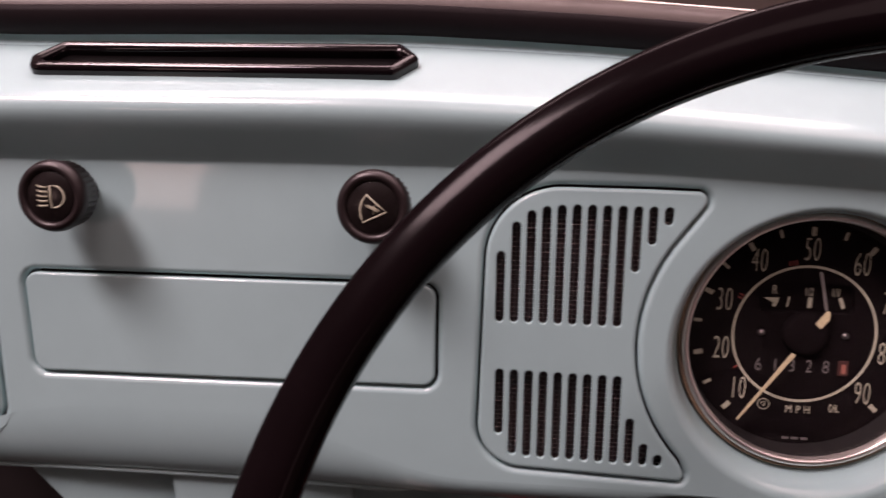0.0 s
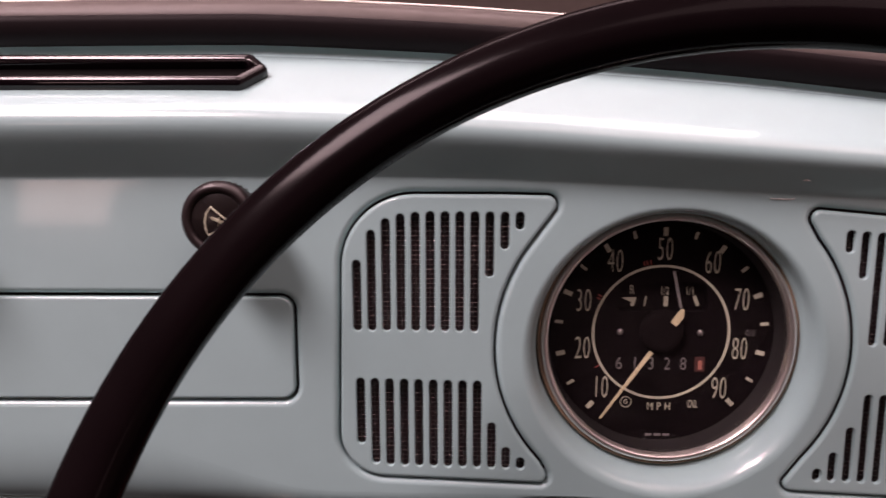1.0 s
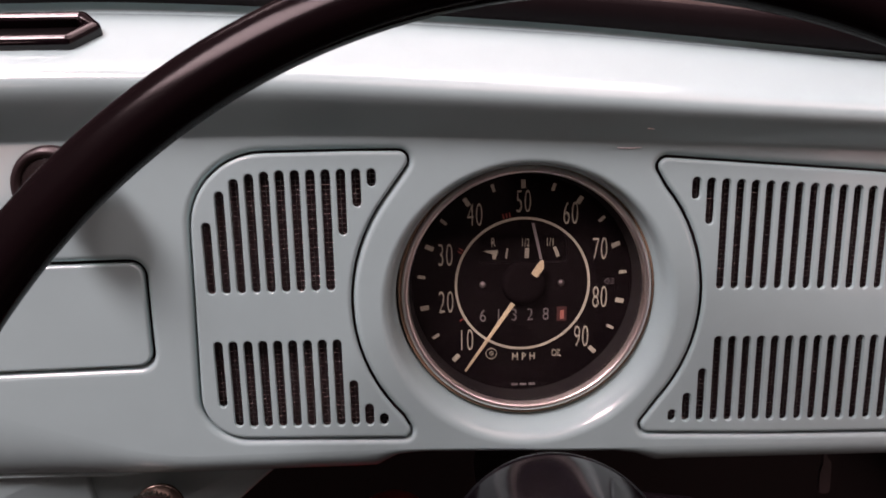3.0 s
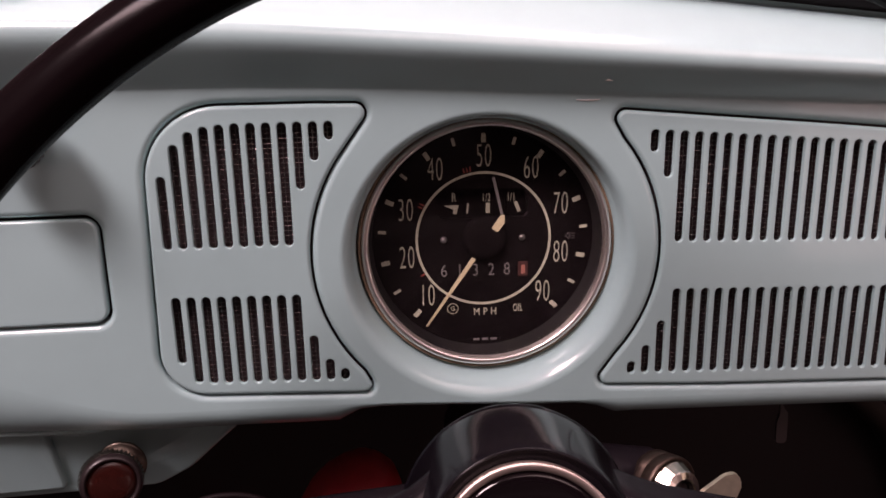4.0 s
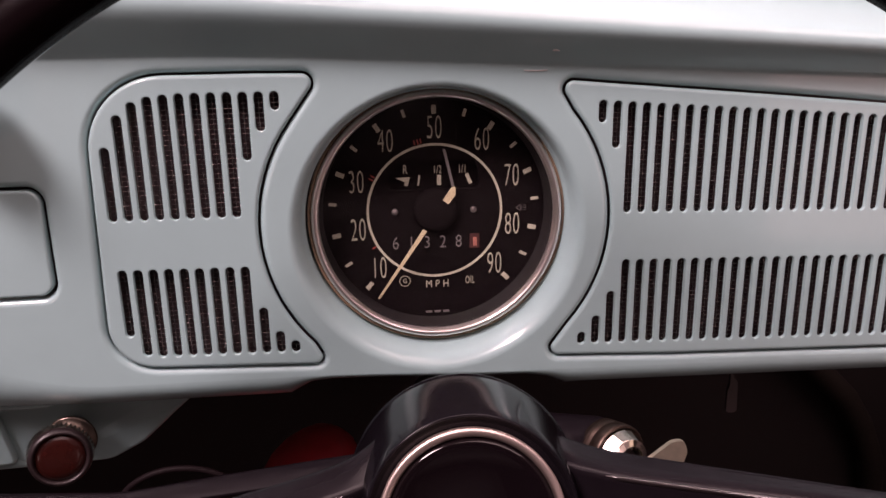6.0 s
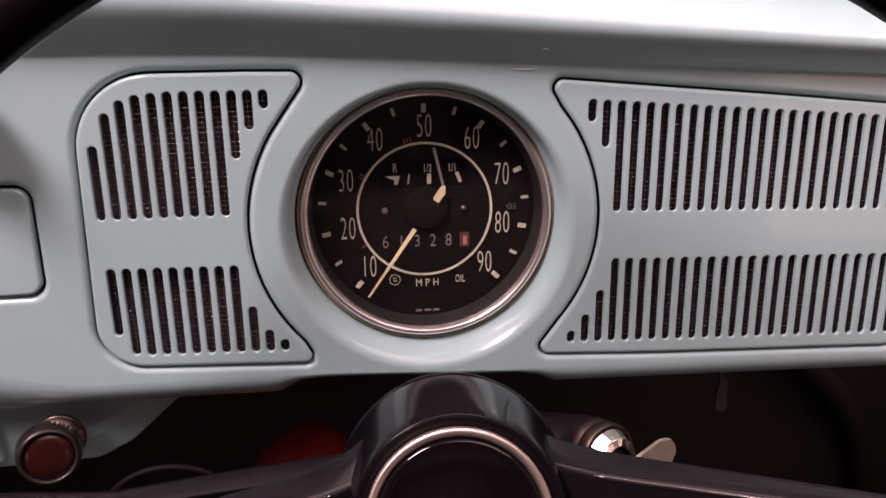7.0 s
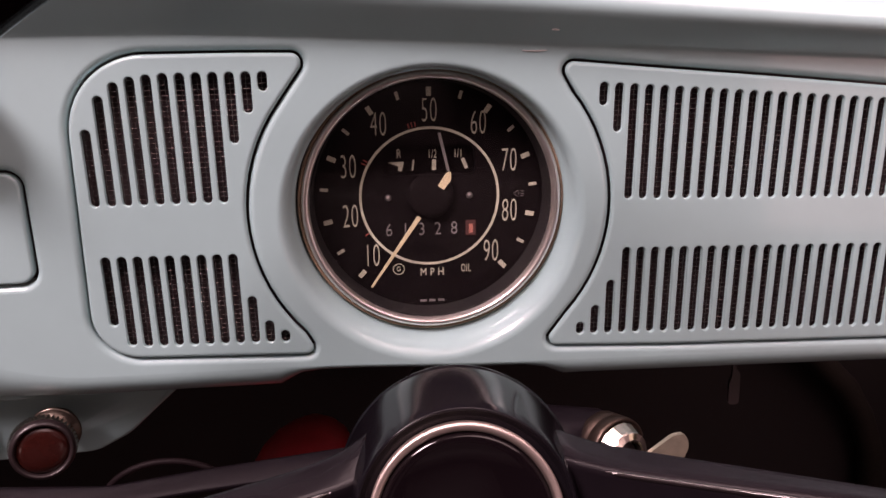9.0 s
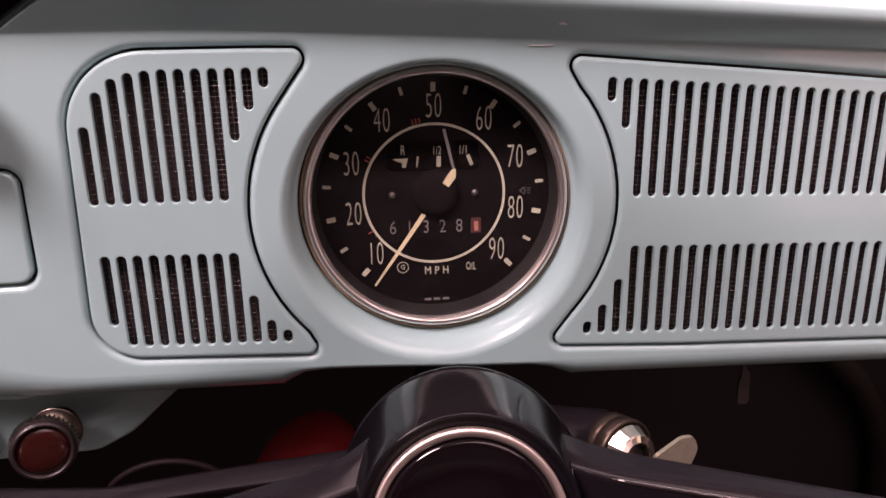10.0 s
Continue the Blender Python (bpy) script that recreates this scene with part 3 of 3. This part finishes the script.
DOME = [(0.2, 4.7), (0.2, -4.8)] + [(0.2 + 6.2 * math.sin(math.pi * k / 10) ** 0.8, -4.8 * math.cos(math.pi * k / 10)) for k in range(1, 10)]
LAMP = [(DOME, True)] + [([(-6.0, 4.8 - 2.15 * k), (-4.4, 4.1 - 2.05 * k), (-1.2, 3.9 - 1.95 * k)], False) for k in range(5)]
FAN = [(-2.6, 5.2), (-4.4, 2.6), (-5.2, -0.6), (-4.9, -3.6), (-4.0, -6.2), (5.6, -1.6), (1.8, 1.4)]
WIPER = [(FAN, True), ([(-2.8, 1.0), (-0.4, 0.2), (2.8, -1.2)], False), ([(-2.6, 0.4), (-0.2, -0.5), (2.2, -1.7)], False), ([(1.0, 1.2), (0.2, -2.6)], False)]
knob(-0.3300, 0.0598, LAMP)
knob(-0.1903, 0.0585, WIPER)

# ---- defroster vent ----
vent = thing("defroster_vent", "glossy black defroster vent frame on the dashboard top", "vent", (-0.266, 0.012, 0.121))
def build_vent():
    base = Matrix.Translation((-0.2648, 0.0112, 0.1188)) @ pose(0, 0, 0, -58, 0, 0) @ pose(0, 0, 0, 0, 0.7, 0)
    hexa = rounded([(-0.0900, -0.0030, 0.004), (-0.0800, 0.0118, 0.005), (0.0805, 0.0118, 0.004), (0.0895, 0.0005, 0.003), (0.0800, -0.0128, 0.004), (-0.0865, -0.0128, 0.006)])
    bm = bmesh.new()
    rim = [(0.0, 0.003)] + [(0.0030 - 0.0030 * math.cos(radians(a)), -0.0006 - 0.0030 * math.sin(radians(a))) for a in range(0, 181, 20)] + [(0.0062, 0.0030)]
    strip(bm, [at(offset(hexa, -d), y) for d, y in rim])
    bmesh.ops.transform(bm, matrix=base, verts=bm.verts)
    part("frame", bm, BLACK, vent)
    # No opening is cut; a near-black sheet stands for the shade inside.
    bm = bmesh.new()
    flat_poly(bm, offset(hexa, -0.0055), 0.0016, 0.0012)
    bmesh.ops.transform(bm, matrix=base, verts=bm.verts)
    part("shade_sheet", bm, SLOTSHADE, vent)
build_vent()

# ---- windscreen ----
def seal_point(x, up=0.0, ahead=0.0):
    return (x, 0.046 + ahead - 0.25 * max(0.0, x - 0.05) ** 2, crease(x) + 0.0640 * swell(x) + up)


XS = [-0.76 + 1.10 * k / 60 for k in range(61)]
seal = thing("windscreen_seal", "black rubber seal along the windscreen foot", "seal", (0, 0.05, 0.13))
bm = bmesh.new()
strip(bm, [[seal_point(x, u, a) for x in XS] for u, a in ((-0.002, 0.004), (-0.0020, -0.0020), (-0.0012, -0.0070), (0.0030, -0.0098), (0.0080, -0.0108), (0.0108, -0.0100), (0.0116, -0.0070), (0.0110, 0.0), (0.0, 0.008))], closed=False)
part("lip", bm, RUBBER, seal)
# The brown carries the warm reflection on the bead's black rubber.
bm = bmesh.new()
strip(bm, [[seal_point(x, u, a) for x in XS] for u, a in ((0.006, -0.004), (0.0125, -0.0040), (0.0160, -0.0020), (0.0185, 0.0020), (0.0200, 0.0070), (0.0200, 0.0120), (0.016, 0.016), (0.0, 0.02))], closed=False)
part("bead", bm, BROWN, seal, "rounded seal bead, its warm reflection put into a brown colour")
bm = bmesh.new()
tube(bm, [seal_point(x, 0.0205, 0.0110) for x in XS], 0.0014, 8)
part("trim_strip", bm, STEEL, seal, "thin bright trim strip")
bm = bmesh.new()
strip(bm, [[seal_point(x, 0.013, 0.0155) for x in XS], [seal_point(x, 0.43, -0.12) for x in XS]], closed=False)
pane = solo("windscreen", bm, GLASS, "clear curved windscreen glass", "window", "structure")
pane.visible_shadow = False
bm = bmesh.new()
strip(bm, [[(x, y, crease(x) + z * swell(x)) for x in XS] for y, z in ((0.062, 0.070), (0.10, 0.078), (0.30, 0.085), (0.60, 0.06), (0.85, -0.02))], closed=False)
solo("bonnet", bm, PAINT, "pale blue bonnet ahead of the windscreen", "bonnet")

# ---- steering wheel ----
def wheel_frame(tilt, turn):
    """Across, up along the wheel, and ahead along its axis."""
    ahead = Vector((-math.sin(turn), math.cos(turn), 0))
    rise = Vector((0, 0, 1))
    return Vector((math.cos(turn), math.sin(turn), 0)), ahead * math.sin(tilt) + rise * math.cos(tilt), ahead * math.cos(tilt) - rise * math.sin(tilt)


CW, (WU, WW, WN) = Vector((-0.0158, -0.1811, -0.0522)), wheel_frame(0.390, -0.152)
RIM_CENTRE, (RU, RW, RN) = Vector((-0.0227, -0.1841, -0.0436)), wheel_frame(0.4654, -0.2293)


def wheel_point(u, w, s):
    return CW + WU * u + WW * w + WN * s


wheel = thing("steering_wheel", "glossy black two-spoke steering wheel with chrome horn ring", "steering wheel", tuple(wheel_point(0, 0, 0.10)), pressed=False)


HUB, HUB_AXIS = Vector((-0.0024, -0.1059, -0.0807)), Vector((0.0768, 0.9348, -0.3467)).normalized()


def build_wheel():
    n, R = 160, 0.1906
    # section: outward, ahead; a flat facet runs round the outer edge, with a ridge towards the driver
    section = [(-0.0095, 0.0), (-0.0092, -0.0034), (-0.0082, -0.0062), (-0.0060, -0.0080), (-0.0030, -0.0088), (0.0010, -0.0089), (0.0045, -0.0083), (0.0060, -0.0078), (0.0068, -0.0070), (0.0072, -0.0060), (0.0086, -0.0030), (0.0094, -0.0002), (0.0095, 0.0024), (0.0086, 0.0056), (0.0060, 0.0084), (0.0022, 0.0099), (-0.0022, 0.0099), (-0.0060, 0.0082), (-0.0086, 0.0046)]
    bm = bmesh.new()
    loops = []
    for k in range(n + 1):
        out = RU * math.cos(2 * math.pi * k / n) + RW * math.sin(2 * math.pi * k / n)
        loops.append([RIM_CENTRE + out * (R + d) + RN * h for d, h in section])
    strip(bm, loops)
    bmesh.ops.remove_doubles(bm, verts=bm.verts, dist=1e-6)
    part("rim", bm, RIM, wheel)
    c, ax = HUB, HUB_AXIS
    bm = bmesh.new()
    lathe(bm, [(0.0325, 0.0060), (0.0340, 0.0050), (0.0350, 0.0044), (0.0358, 0.0030), (0.0364, 0.0022), (0.0369, 0.0020), (0.0374, 0.0030), (0.0388, 0.0100), (0.0406, 0.0200), (0.0424, 0.0300), (0.0442, 0.0400), (0.0458, 0.0490), (0.0468, 0.0555), (0.0469, 0.0562), (0.0473, 0.0566), (0.0476, 0.0574), (0.0476, 0.0596), (0.0468, 0.0606), (0.0455, 0.0610), (0.0, 0.0610)], c, ax, 128)
    part("hub", bm, HUBBLACK, wheel)
    bm = bmesh.new()
    lathe(bm, [(0.0326, 0.0055), (0.0326, 0.0014), (0.0325, 0.0006), (0.0321, 0.0001), (0.0316, 0.0), (0.0303, 0.0003), (0.0299, 0.0008), (0.0296, 0.0016), (0.0295, 0.0030)], c, ax, 128)
    part("horn_ring", bm, RING, wheel, "chrome ring round the horn button")
    bm = bmesh.new()
    lathe(bm, [(0.0296, 0.0040), (0.0294, 0.0022), (0.0287, 0.0009), (0.0276, 0.0004), (0.0256, 0.0010), (0.0140, 0.0022), (0.0, 0.0026)], c, ax, 128)
    part("horn_button", bm, BLACK, wheel)
    for side in (-1, 1):
        bm = bmesh.new()
        loops, crest = [], []
        for k in range(33):
            t = k / 32
            reach = 0.012 + 0.178 * t
            u = 0.002 + side * reach
            s = 0.101 - 0.585 * (reach - 0.026)
            flare = math.exp(-max(0.0, reach - 0.036) / 0.007)
            if side > 0:
                ridge, back, deep, lowe = 0.0200 - 0.008 * t, 0.0278 - 0.014 * t + 0.003 * flare, 0.021 - 0.008 * t, -0.009 - 0.002 * t
            else:
                ridge = 0.0128 - 0.22 * (reach - 0.036)
                back, deep, lowe = ridge + 0.0100 - 0.003 * t + 0.008 * flare, 0.017 - 0.006 * t, ridge - 0.026
            ridge += 0.002 * flare
            if reach > 0.040:
                crest.append(wheel_point(u, ridge - 0.0006, s + 0.0006))
            loops.append([wheel_point(u, w, s + d) for w, d in ((back - 0.004, deep + 0.004), (back - 0.0012, deep + 0.0025), (back, deep), (back - 0.0010, deep - 0.0022), (back * 0.5 + ridge * 0.5 + 0.0006, deep * 0.45), (ridge + 0.0016, 0.0022), (ridge + 0.0004, 0.0006), (ridge - 0.0008, 0.0), (ridge - 0.0026, 0.0004), (ridge - 0.006, 0.0014), (lowe + 0.003, 0.0030), (lowe, 0.005), (lowe, deep))])
        strip(bm, loops)
        spoke = part("spoke", bm, SATIN, wheel)
        # Extra glossy bead along the ridge, shaped to hold a thin highlight.
        bm = bmesh.new()
        tube(bm, crest, [0.0003] + [0.0011] * (len(crest) - 2) + [0.0003], 10)
        part("crease", bm, GLOSSEDGE, spoke)


build_wheel()

# ---- steering column and ignition ----
HUB_BACK = HUB + HUB_AXIS * 0.0610
column = thing("steering_column", "black steering column with ignition lock", "steering column", tuple(wheel_point(0, 0, 0.30)), pressed=False)
bm = bmesh.new()
lathe(bm, [(0.0, 0.0), (0.0420, 0.0), (0.0430, 0.0010), (0.0425, 0.006), (0.0380, 0.020), (0.030, 0.030), (0.027, 0.055), (0.027, 0.38), (0.0, 0.38)], HUB_BACK, HUB_AXIS, 64)
part("shroud", bm, BAKELITE, column)
LOCK, LOCK_AXIS = Vector((0.0779, -0.0402, -0.1012)), Vector((0.42, -0.90, 0.10)).normalized()
bm = bmesh.new()
tube(bm, [(0.010, 0.010, -0.1115), (0.032, 0.0, -0.1095), (0.048, -0.009, -0.1065), (0.058, -0.0160, -0.1040), tuple(LOCK - LOCK_AXIS * 0.024), tuple(LOCK - LOCK_AXIS * 0.0175)], [0.0180, 0.0172, 0.0164, 0.0158, 0.0152, 0.0150], 32, flat=0.9)
part("lock_housing", bm, LOCKBLACK, column)
# indicator lever: a flat black bar out of the column
bm = bmesh.new()
loops = []
for k in range(25):
    t = k / 24
    u = -0.040 - 0.165 * t
    w = 0.0174 - 0.160 * (min(-u, 0.146) - 0.050) - 0.02 * max(0.0, -u - 0.146) - 0.25 * max(0.0, min(-u, 0.146) - 0.085) ** 2
    wide = 0.0082 - 0.001 * t
    if k == 24:
        wide = 0.002
    loops.append([wheel_point(u, w + a, 0.1435 + b) for a, b in ((0.0, 0.004), (0.0006, 0.0022), (0.0002, 0.0), (-0.45 * wide, -0.30 * wide), (-0.80 * wide, -0.60 * wide), (-0.95 * wide, -0.62 * wide), (-1.05 * wide, -0.45 * wide), (-1.0 * wide, 0.002), (-0.6 * wide, 0.006))])
strip(bm, loops)
part("indicator_lever", bm, LOCKBLACK, column, "flat black indicator lever")

ignition = thing("ignition_lock", "bright steel ignition lock with key on the column", "ignition lock", tuple(LOCK), pressed=False)
bm = bmesh.new()
lathe(bm, [(0.0132, -0.0210), (0.0143, -0.0200), (0.0146, -0.0150), (0.0142, -0.0144), (0.0142, -0.0138), (0.0147, -0.0132), (0.0149, -0.0095), (0.0147, -0.0080), (0.0141, -0.0074), (0.0134, -0.0078), (0.0130, -0.0088)], LOCK, LOCK_AXIS, 64)
part("collar", bm, BRONZE, ignition, "dark bronze collar")
bm = bmesh.new()
lathe(bm, [(0.0128, -0.0100), (0.0129, -0.0072), (0.0126, -0.0066), (0.0106, -0.0022), (0.0102, -0.0016), (0.0074, -0.0010), (0.0068, -0.0014), (0.0062, -0.0060), (0.0, -0.0060)], LOCK, LOCK_AXIS, 22, smooth=False)
part("barrel", bm, NICKEL, ignition, "bright bevelled barrel")
bm = bmesh.new()
lathe(bm, [(0.0, -0.0036), (0.0054, -0.0036), (0.0058, -0.0056)], LOCK, LOCK_AXIS, 32)
part("core", bm, BAKELITE, ignition, "dark lock core")
bm = bmesh.new()
flat_poly(bm, rounded([(0.0790, -0.1040, 0.001), (0.0838, -0.0974, 0.001), (0.0935, -0.0900, 0.005), (0.0992, -0.0894, 0.005), (0.1010, -0.0955, 0.006), (0.0978, -0.1045, 0.003), (0.0940, -0.1095, 0.003), (0.0850, -0.1080, 0.001)]), -0.0440, 0.0022)
bmesh.ops.bevel(bm, geom=[e for e in bm.edges if len(e.link_faces) == 2 and e.calc_face_angle(0) > 0.8], offset=0.0005, segments=2, affect="EDGES")
part("key", bm, KEYMETAL, ignition, "bare metal key in the lock")

# ---- pull knob with the dark red cap ----
fog = thing("pull_knob", "dark red round pull knob with ribbed chrome edge", "knob", (-0.172, 0.012, -0.098))
def build_fog():
    ax = Vector((-0.34, 1, -0.16)).normalized()
    c = Vector((-0.1742, -0.0020, -0.1002)) - ax * 0.0068
    bm = bmesh.new()
    n = 176
    u = ax.cross(Vector((0, 0, 1))).normalized()
    v = ax.cross(u)
    loops = []
    for r, s, rib in ((0.0128, 0.0030, 0), (0.0132, 0.0040, 0), (0.0139, 0.0050, 1), (0.0143, 0.0072, 1), (0.0142, 0.0098, 1), (0.0132, 0.0112, 0), (0.006, 0.0116, 0)):
        loops.append([c + ax * s + (u * math.cos(2 * math.pi * k / n) + v * math.sin(2 * math.pi * k / n)) * (r - rib * 0.0010 * ((k // 2) % 2)) for k in range(n)])
    strip(bm, loops)
    part("ribbed_ring", bm, KNURL, fog, "ribbed metal ring")
    bm = bmesh.new()
    lathe(bm, [(0.0107, 0.0022), (0.0110, 0.0009), (0.0116, 0.0002), (0.0123, 0.0004), (0.0130, 0.0014), (0.0135, 0.0030), (0.0134, 0.0044)], c, ax, 64)
    part("lip", bm, BAKELITE, fog, "dark lip round the cap")
    bm = bmesh.new()
    lathe(bm, [(0.0, 0.0008), (0.007, 0.0010), (0.0100, 0.0017), (0.0109, 0.0030)], c, ax, 48)
    part("cap", bm, REDLENS, fog, "dark red glossy cap")
    bm = bmesh.new()
    lathe(bm, [(0.0060, 0.008), (0.0060, 0.0172), (0.0106, 0.0175), (0.0114, 0.0181), (0.0114, 0.0189), (0.0106, 0.0196), (0.0060, 0.0208), (0.0060, 0.048)], c + Vector((0.0006, 0.0, 0.0012)), (-0.08, 1, -0.05), 48)
    part("stem", bm, FLANGE, fog)
build_fog()

# ---- below the dashboard ----
bm = bmesh.new()
lathe(bm, [(0.0, 0.0), (0.006, -0.0008), (0.014, -0.0045), (0.021, -0.0115), (0.0275, -0.021), (0.0320, -0.033), (0.034, -0.050), (0.034, -0.16), (0.0, -0.16)], (-0.0540, 0.12, -0.1590), (0.40, 0.05, 0.90), 48)
solo("red_canister", bm, REDCLOTH, "dark red rounded canister in the footwell", "canister", origin=(-0.09, 0.10, -0.19))
bm = bmesh.new()
flat_poly(bm, rounded([(0.1495, -0.079, 0), (0.1512, -0.079, 0), (0.1515, -0.091, 0.001), (0.1540, -0.094, 0.001), (0.1546, -0.1110, 0.002), (0.1490, -0.1110, 0.002), (0.1486, -0.099, 0.001), (0.1498, -0.095, 0.001)]), 0.02, 0.0015)
solo("hanging_tab", bm, BAKELITE, "dark metal tab hanging below the dashboard", "tab")
bm = bmesh.new()
tube(bm, [(-0.1235 + 0.0310 * math.cos(math.pi * (1.06 - 1.0 * k / 20)), 0.0, -0.1360 + 0.0235 * math.sin(math.pi * (1.06 - 1.0 * k / 20))) for k in range(21)], 0.0016, 8)
solo("cable", bm, RUBBER, "dark cable looping below the dashboard", "cable")

# ---- cabin ----
def shell(name, lo, hi, mat, label, category, kind="structure"):
    bm = bmesh.new()
    block(bm, lo, hi)
    me = bpy.data.meshes.new(name)
    bm.to_mesh(me)
    bm.free()
    me.materials.append(mat)
    return tagged(new(name, me), label, category, kind=kind)


shell("firewall", (-0.95, 0.34, 0.15), (0.63, 0.37, 0.84), CARPET, "dark firewall behind the dashboard", "wall")
shell("cabin_floor", (-0.95, -1.8, 0.12), (0.63, 0.37, 0.15), CARPET, "dark carpeted cabin floor", "floor")
shell("door_wall_right", (0.60, -0.16, 0.15), (0.63, 0.34, 0.86), CARPET, "dark kick panel beside the footwell", "wall")
# Added out of view to darken what the dial glass reflects.
shell("reflection_screen_right", (0.45, -1.8, 0.15), (0.48, -0.92, 1.34), SEAT, "unseen dark panel that keeps reflections off the dial glass", "wall")
shell("door_wall_left", (-0.95, -1.8, 0.15), (-0.92, 0.36, 0.86), SEAT, "dark door trim", "wall")
# Out of view; darkens reflections behind, open ahead so the overhead lamp passes.
shell("cabin_ceiling", (-0.95, -1.8, 1.34), (0.45, -0.50, 1.37), HEADLINER, "unseen pale headliner, cut back for the overhead lamp", "ceiling")
# Unseen; carried up to the ceiling to block bright reflections in the dial glass.
shell("rear_screen", (-0.95, -1.83, 0.15), (0.45, -1.80, 1.34), SEAT, "unseen dark wall closing off reflections from the rear", "wall")
shell("door_pillar_left", (-0.97, -0.92, 0.86), (-0.79, -0.80, 1.34), BROWN, "brownish door pillar", "pillar")
shell("door_pillar_right", (0.42, -0.92, 0.86), (0.52, -0.80, 1.34), BROWN, "brownish door pillar", "pillar")

# hose running down the firewall into the footwell
bm = bmesh.new()
tube(bm, [(0.33, 0.326, 0.62), (0.385, 0.326, 0.530), (0.432, 0.326, 0.480), (0.472, 0.326, 0.442), (0.500, 0.326, 0.402), (0.523, 0.326, 0.356), (0.545, 0.326, 0.26), (0.552, 0.326, 0.15)], 0.0135, 16)
me = bpy.data.meshes.new("hose")
bm.to_mesh(me)
bm.free()
me.materials.append(HOSE)
tagged(new("hose", me), "dull brown hose running down the dark firewall", "hose")


def seat(x):
    """A bucket seat in world metres: cushion, backrest and headrest."""
    ob = new("front_seat")
    ob.matrix_world = pose(x, -0.78, 0.15)
    tagged(ob, "dark vinyl front seat with rounded headrest", "seat", "front seats")
    for name, lo, hi, bev in (("cushion", (-0.25, -0.10, 0.0), (0.25, 0.36, 0.22), 0.06), ("backrest", (-0.24, -0.20, 0.20), (0.24, -0.08, 0.66), 0.055), ("headrest", (-0.105, -0.18, 0.665), (0.105, -0.09, 0.812), 0.042)):
        bm = bmesh.new()
        block(bm, lo, hi, bev)
        for f in bm.faces:
            f.smooth = True
        me = bpy.data.meshes.new(name)
        bm.to_mesh(me)
        bm.free()
        me.materials.append(SEAT)
        new(name, me).parent = ob


seat(-0.534)
seat(0.03)
shell("ground", (-14, -14, -0.05), (14, 14, 0.0), FLOOR, "brown hall floor", "floor")
shell("wall_north", (-14, 13.8, 0), (14, 14, 5), HALL, "pale hall wall", "wall")
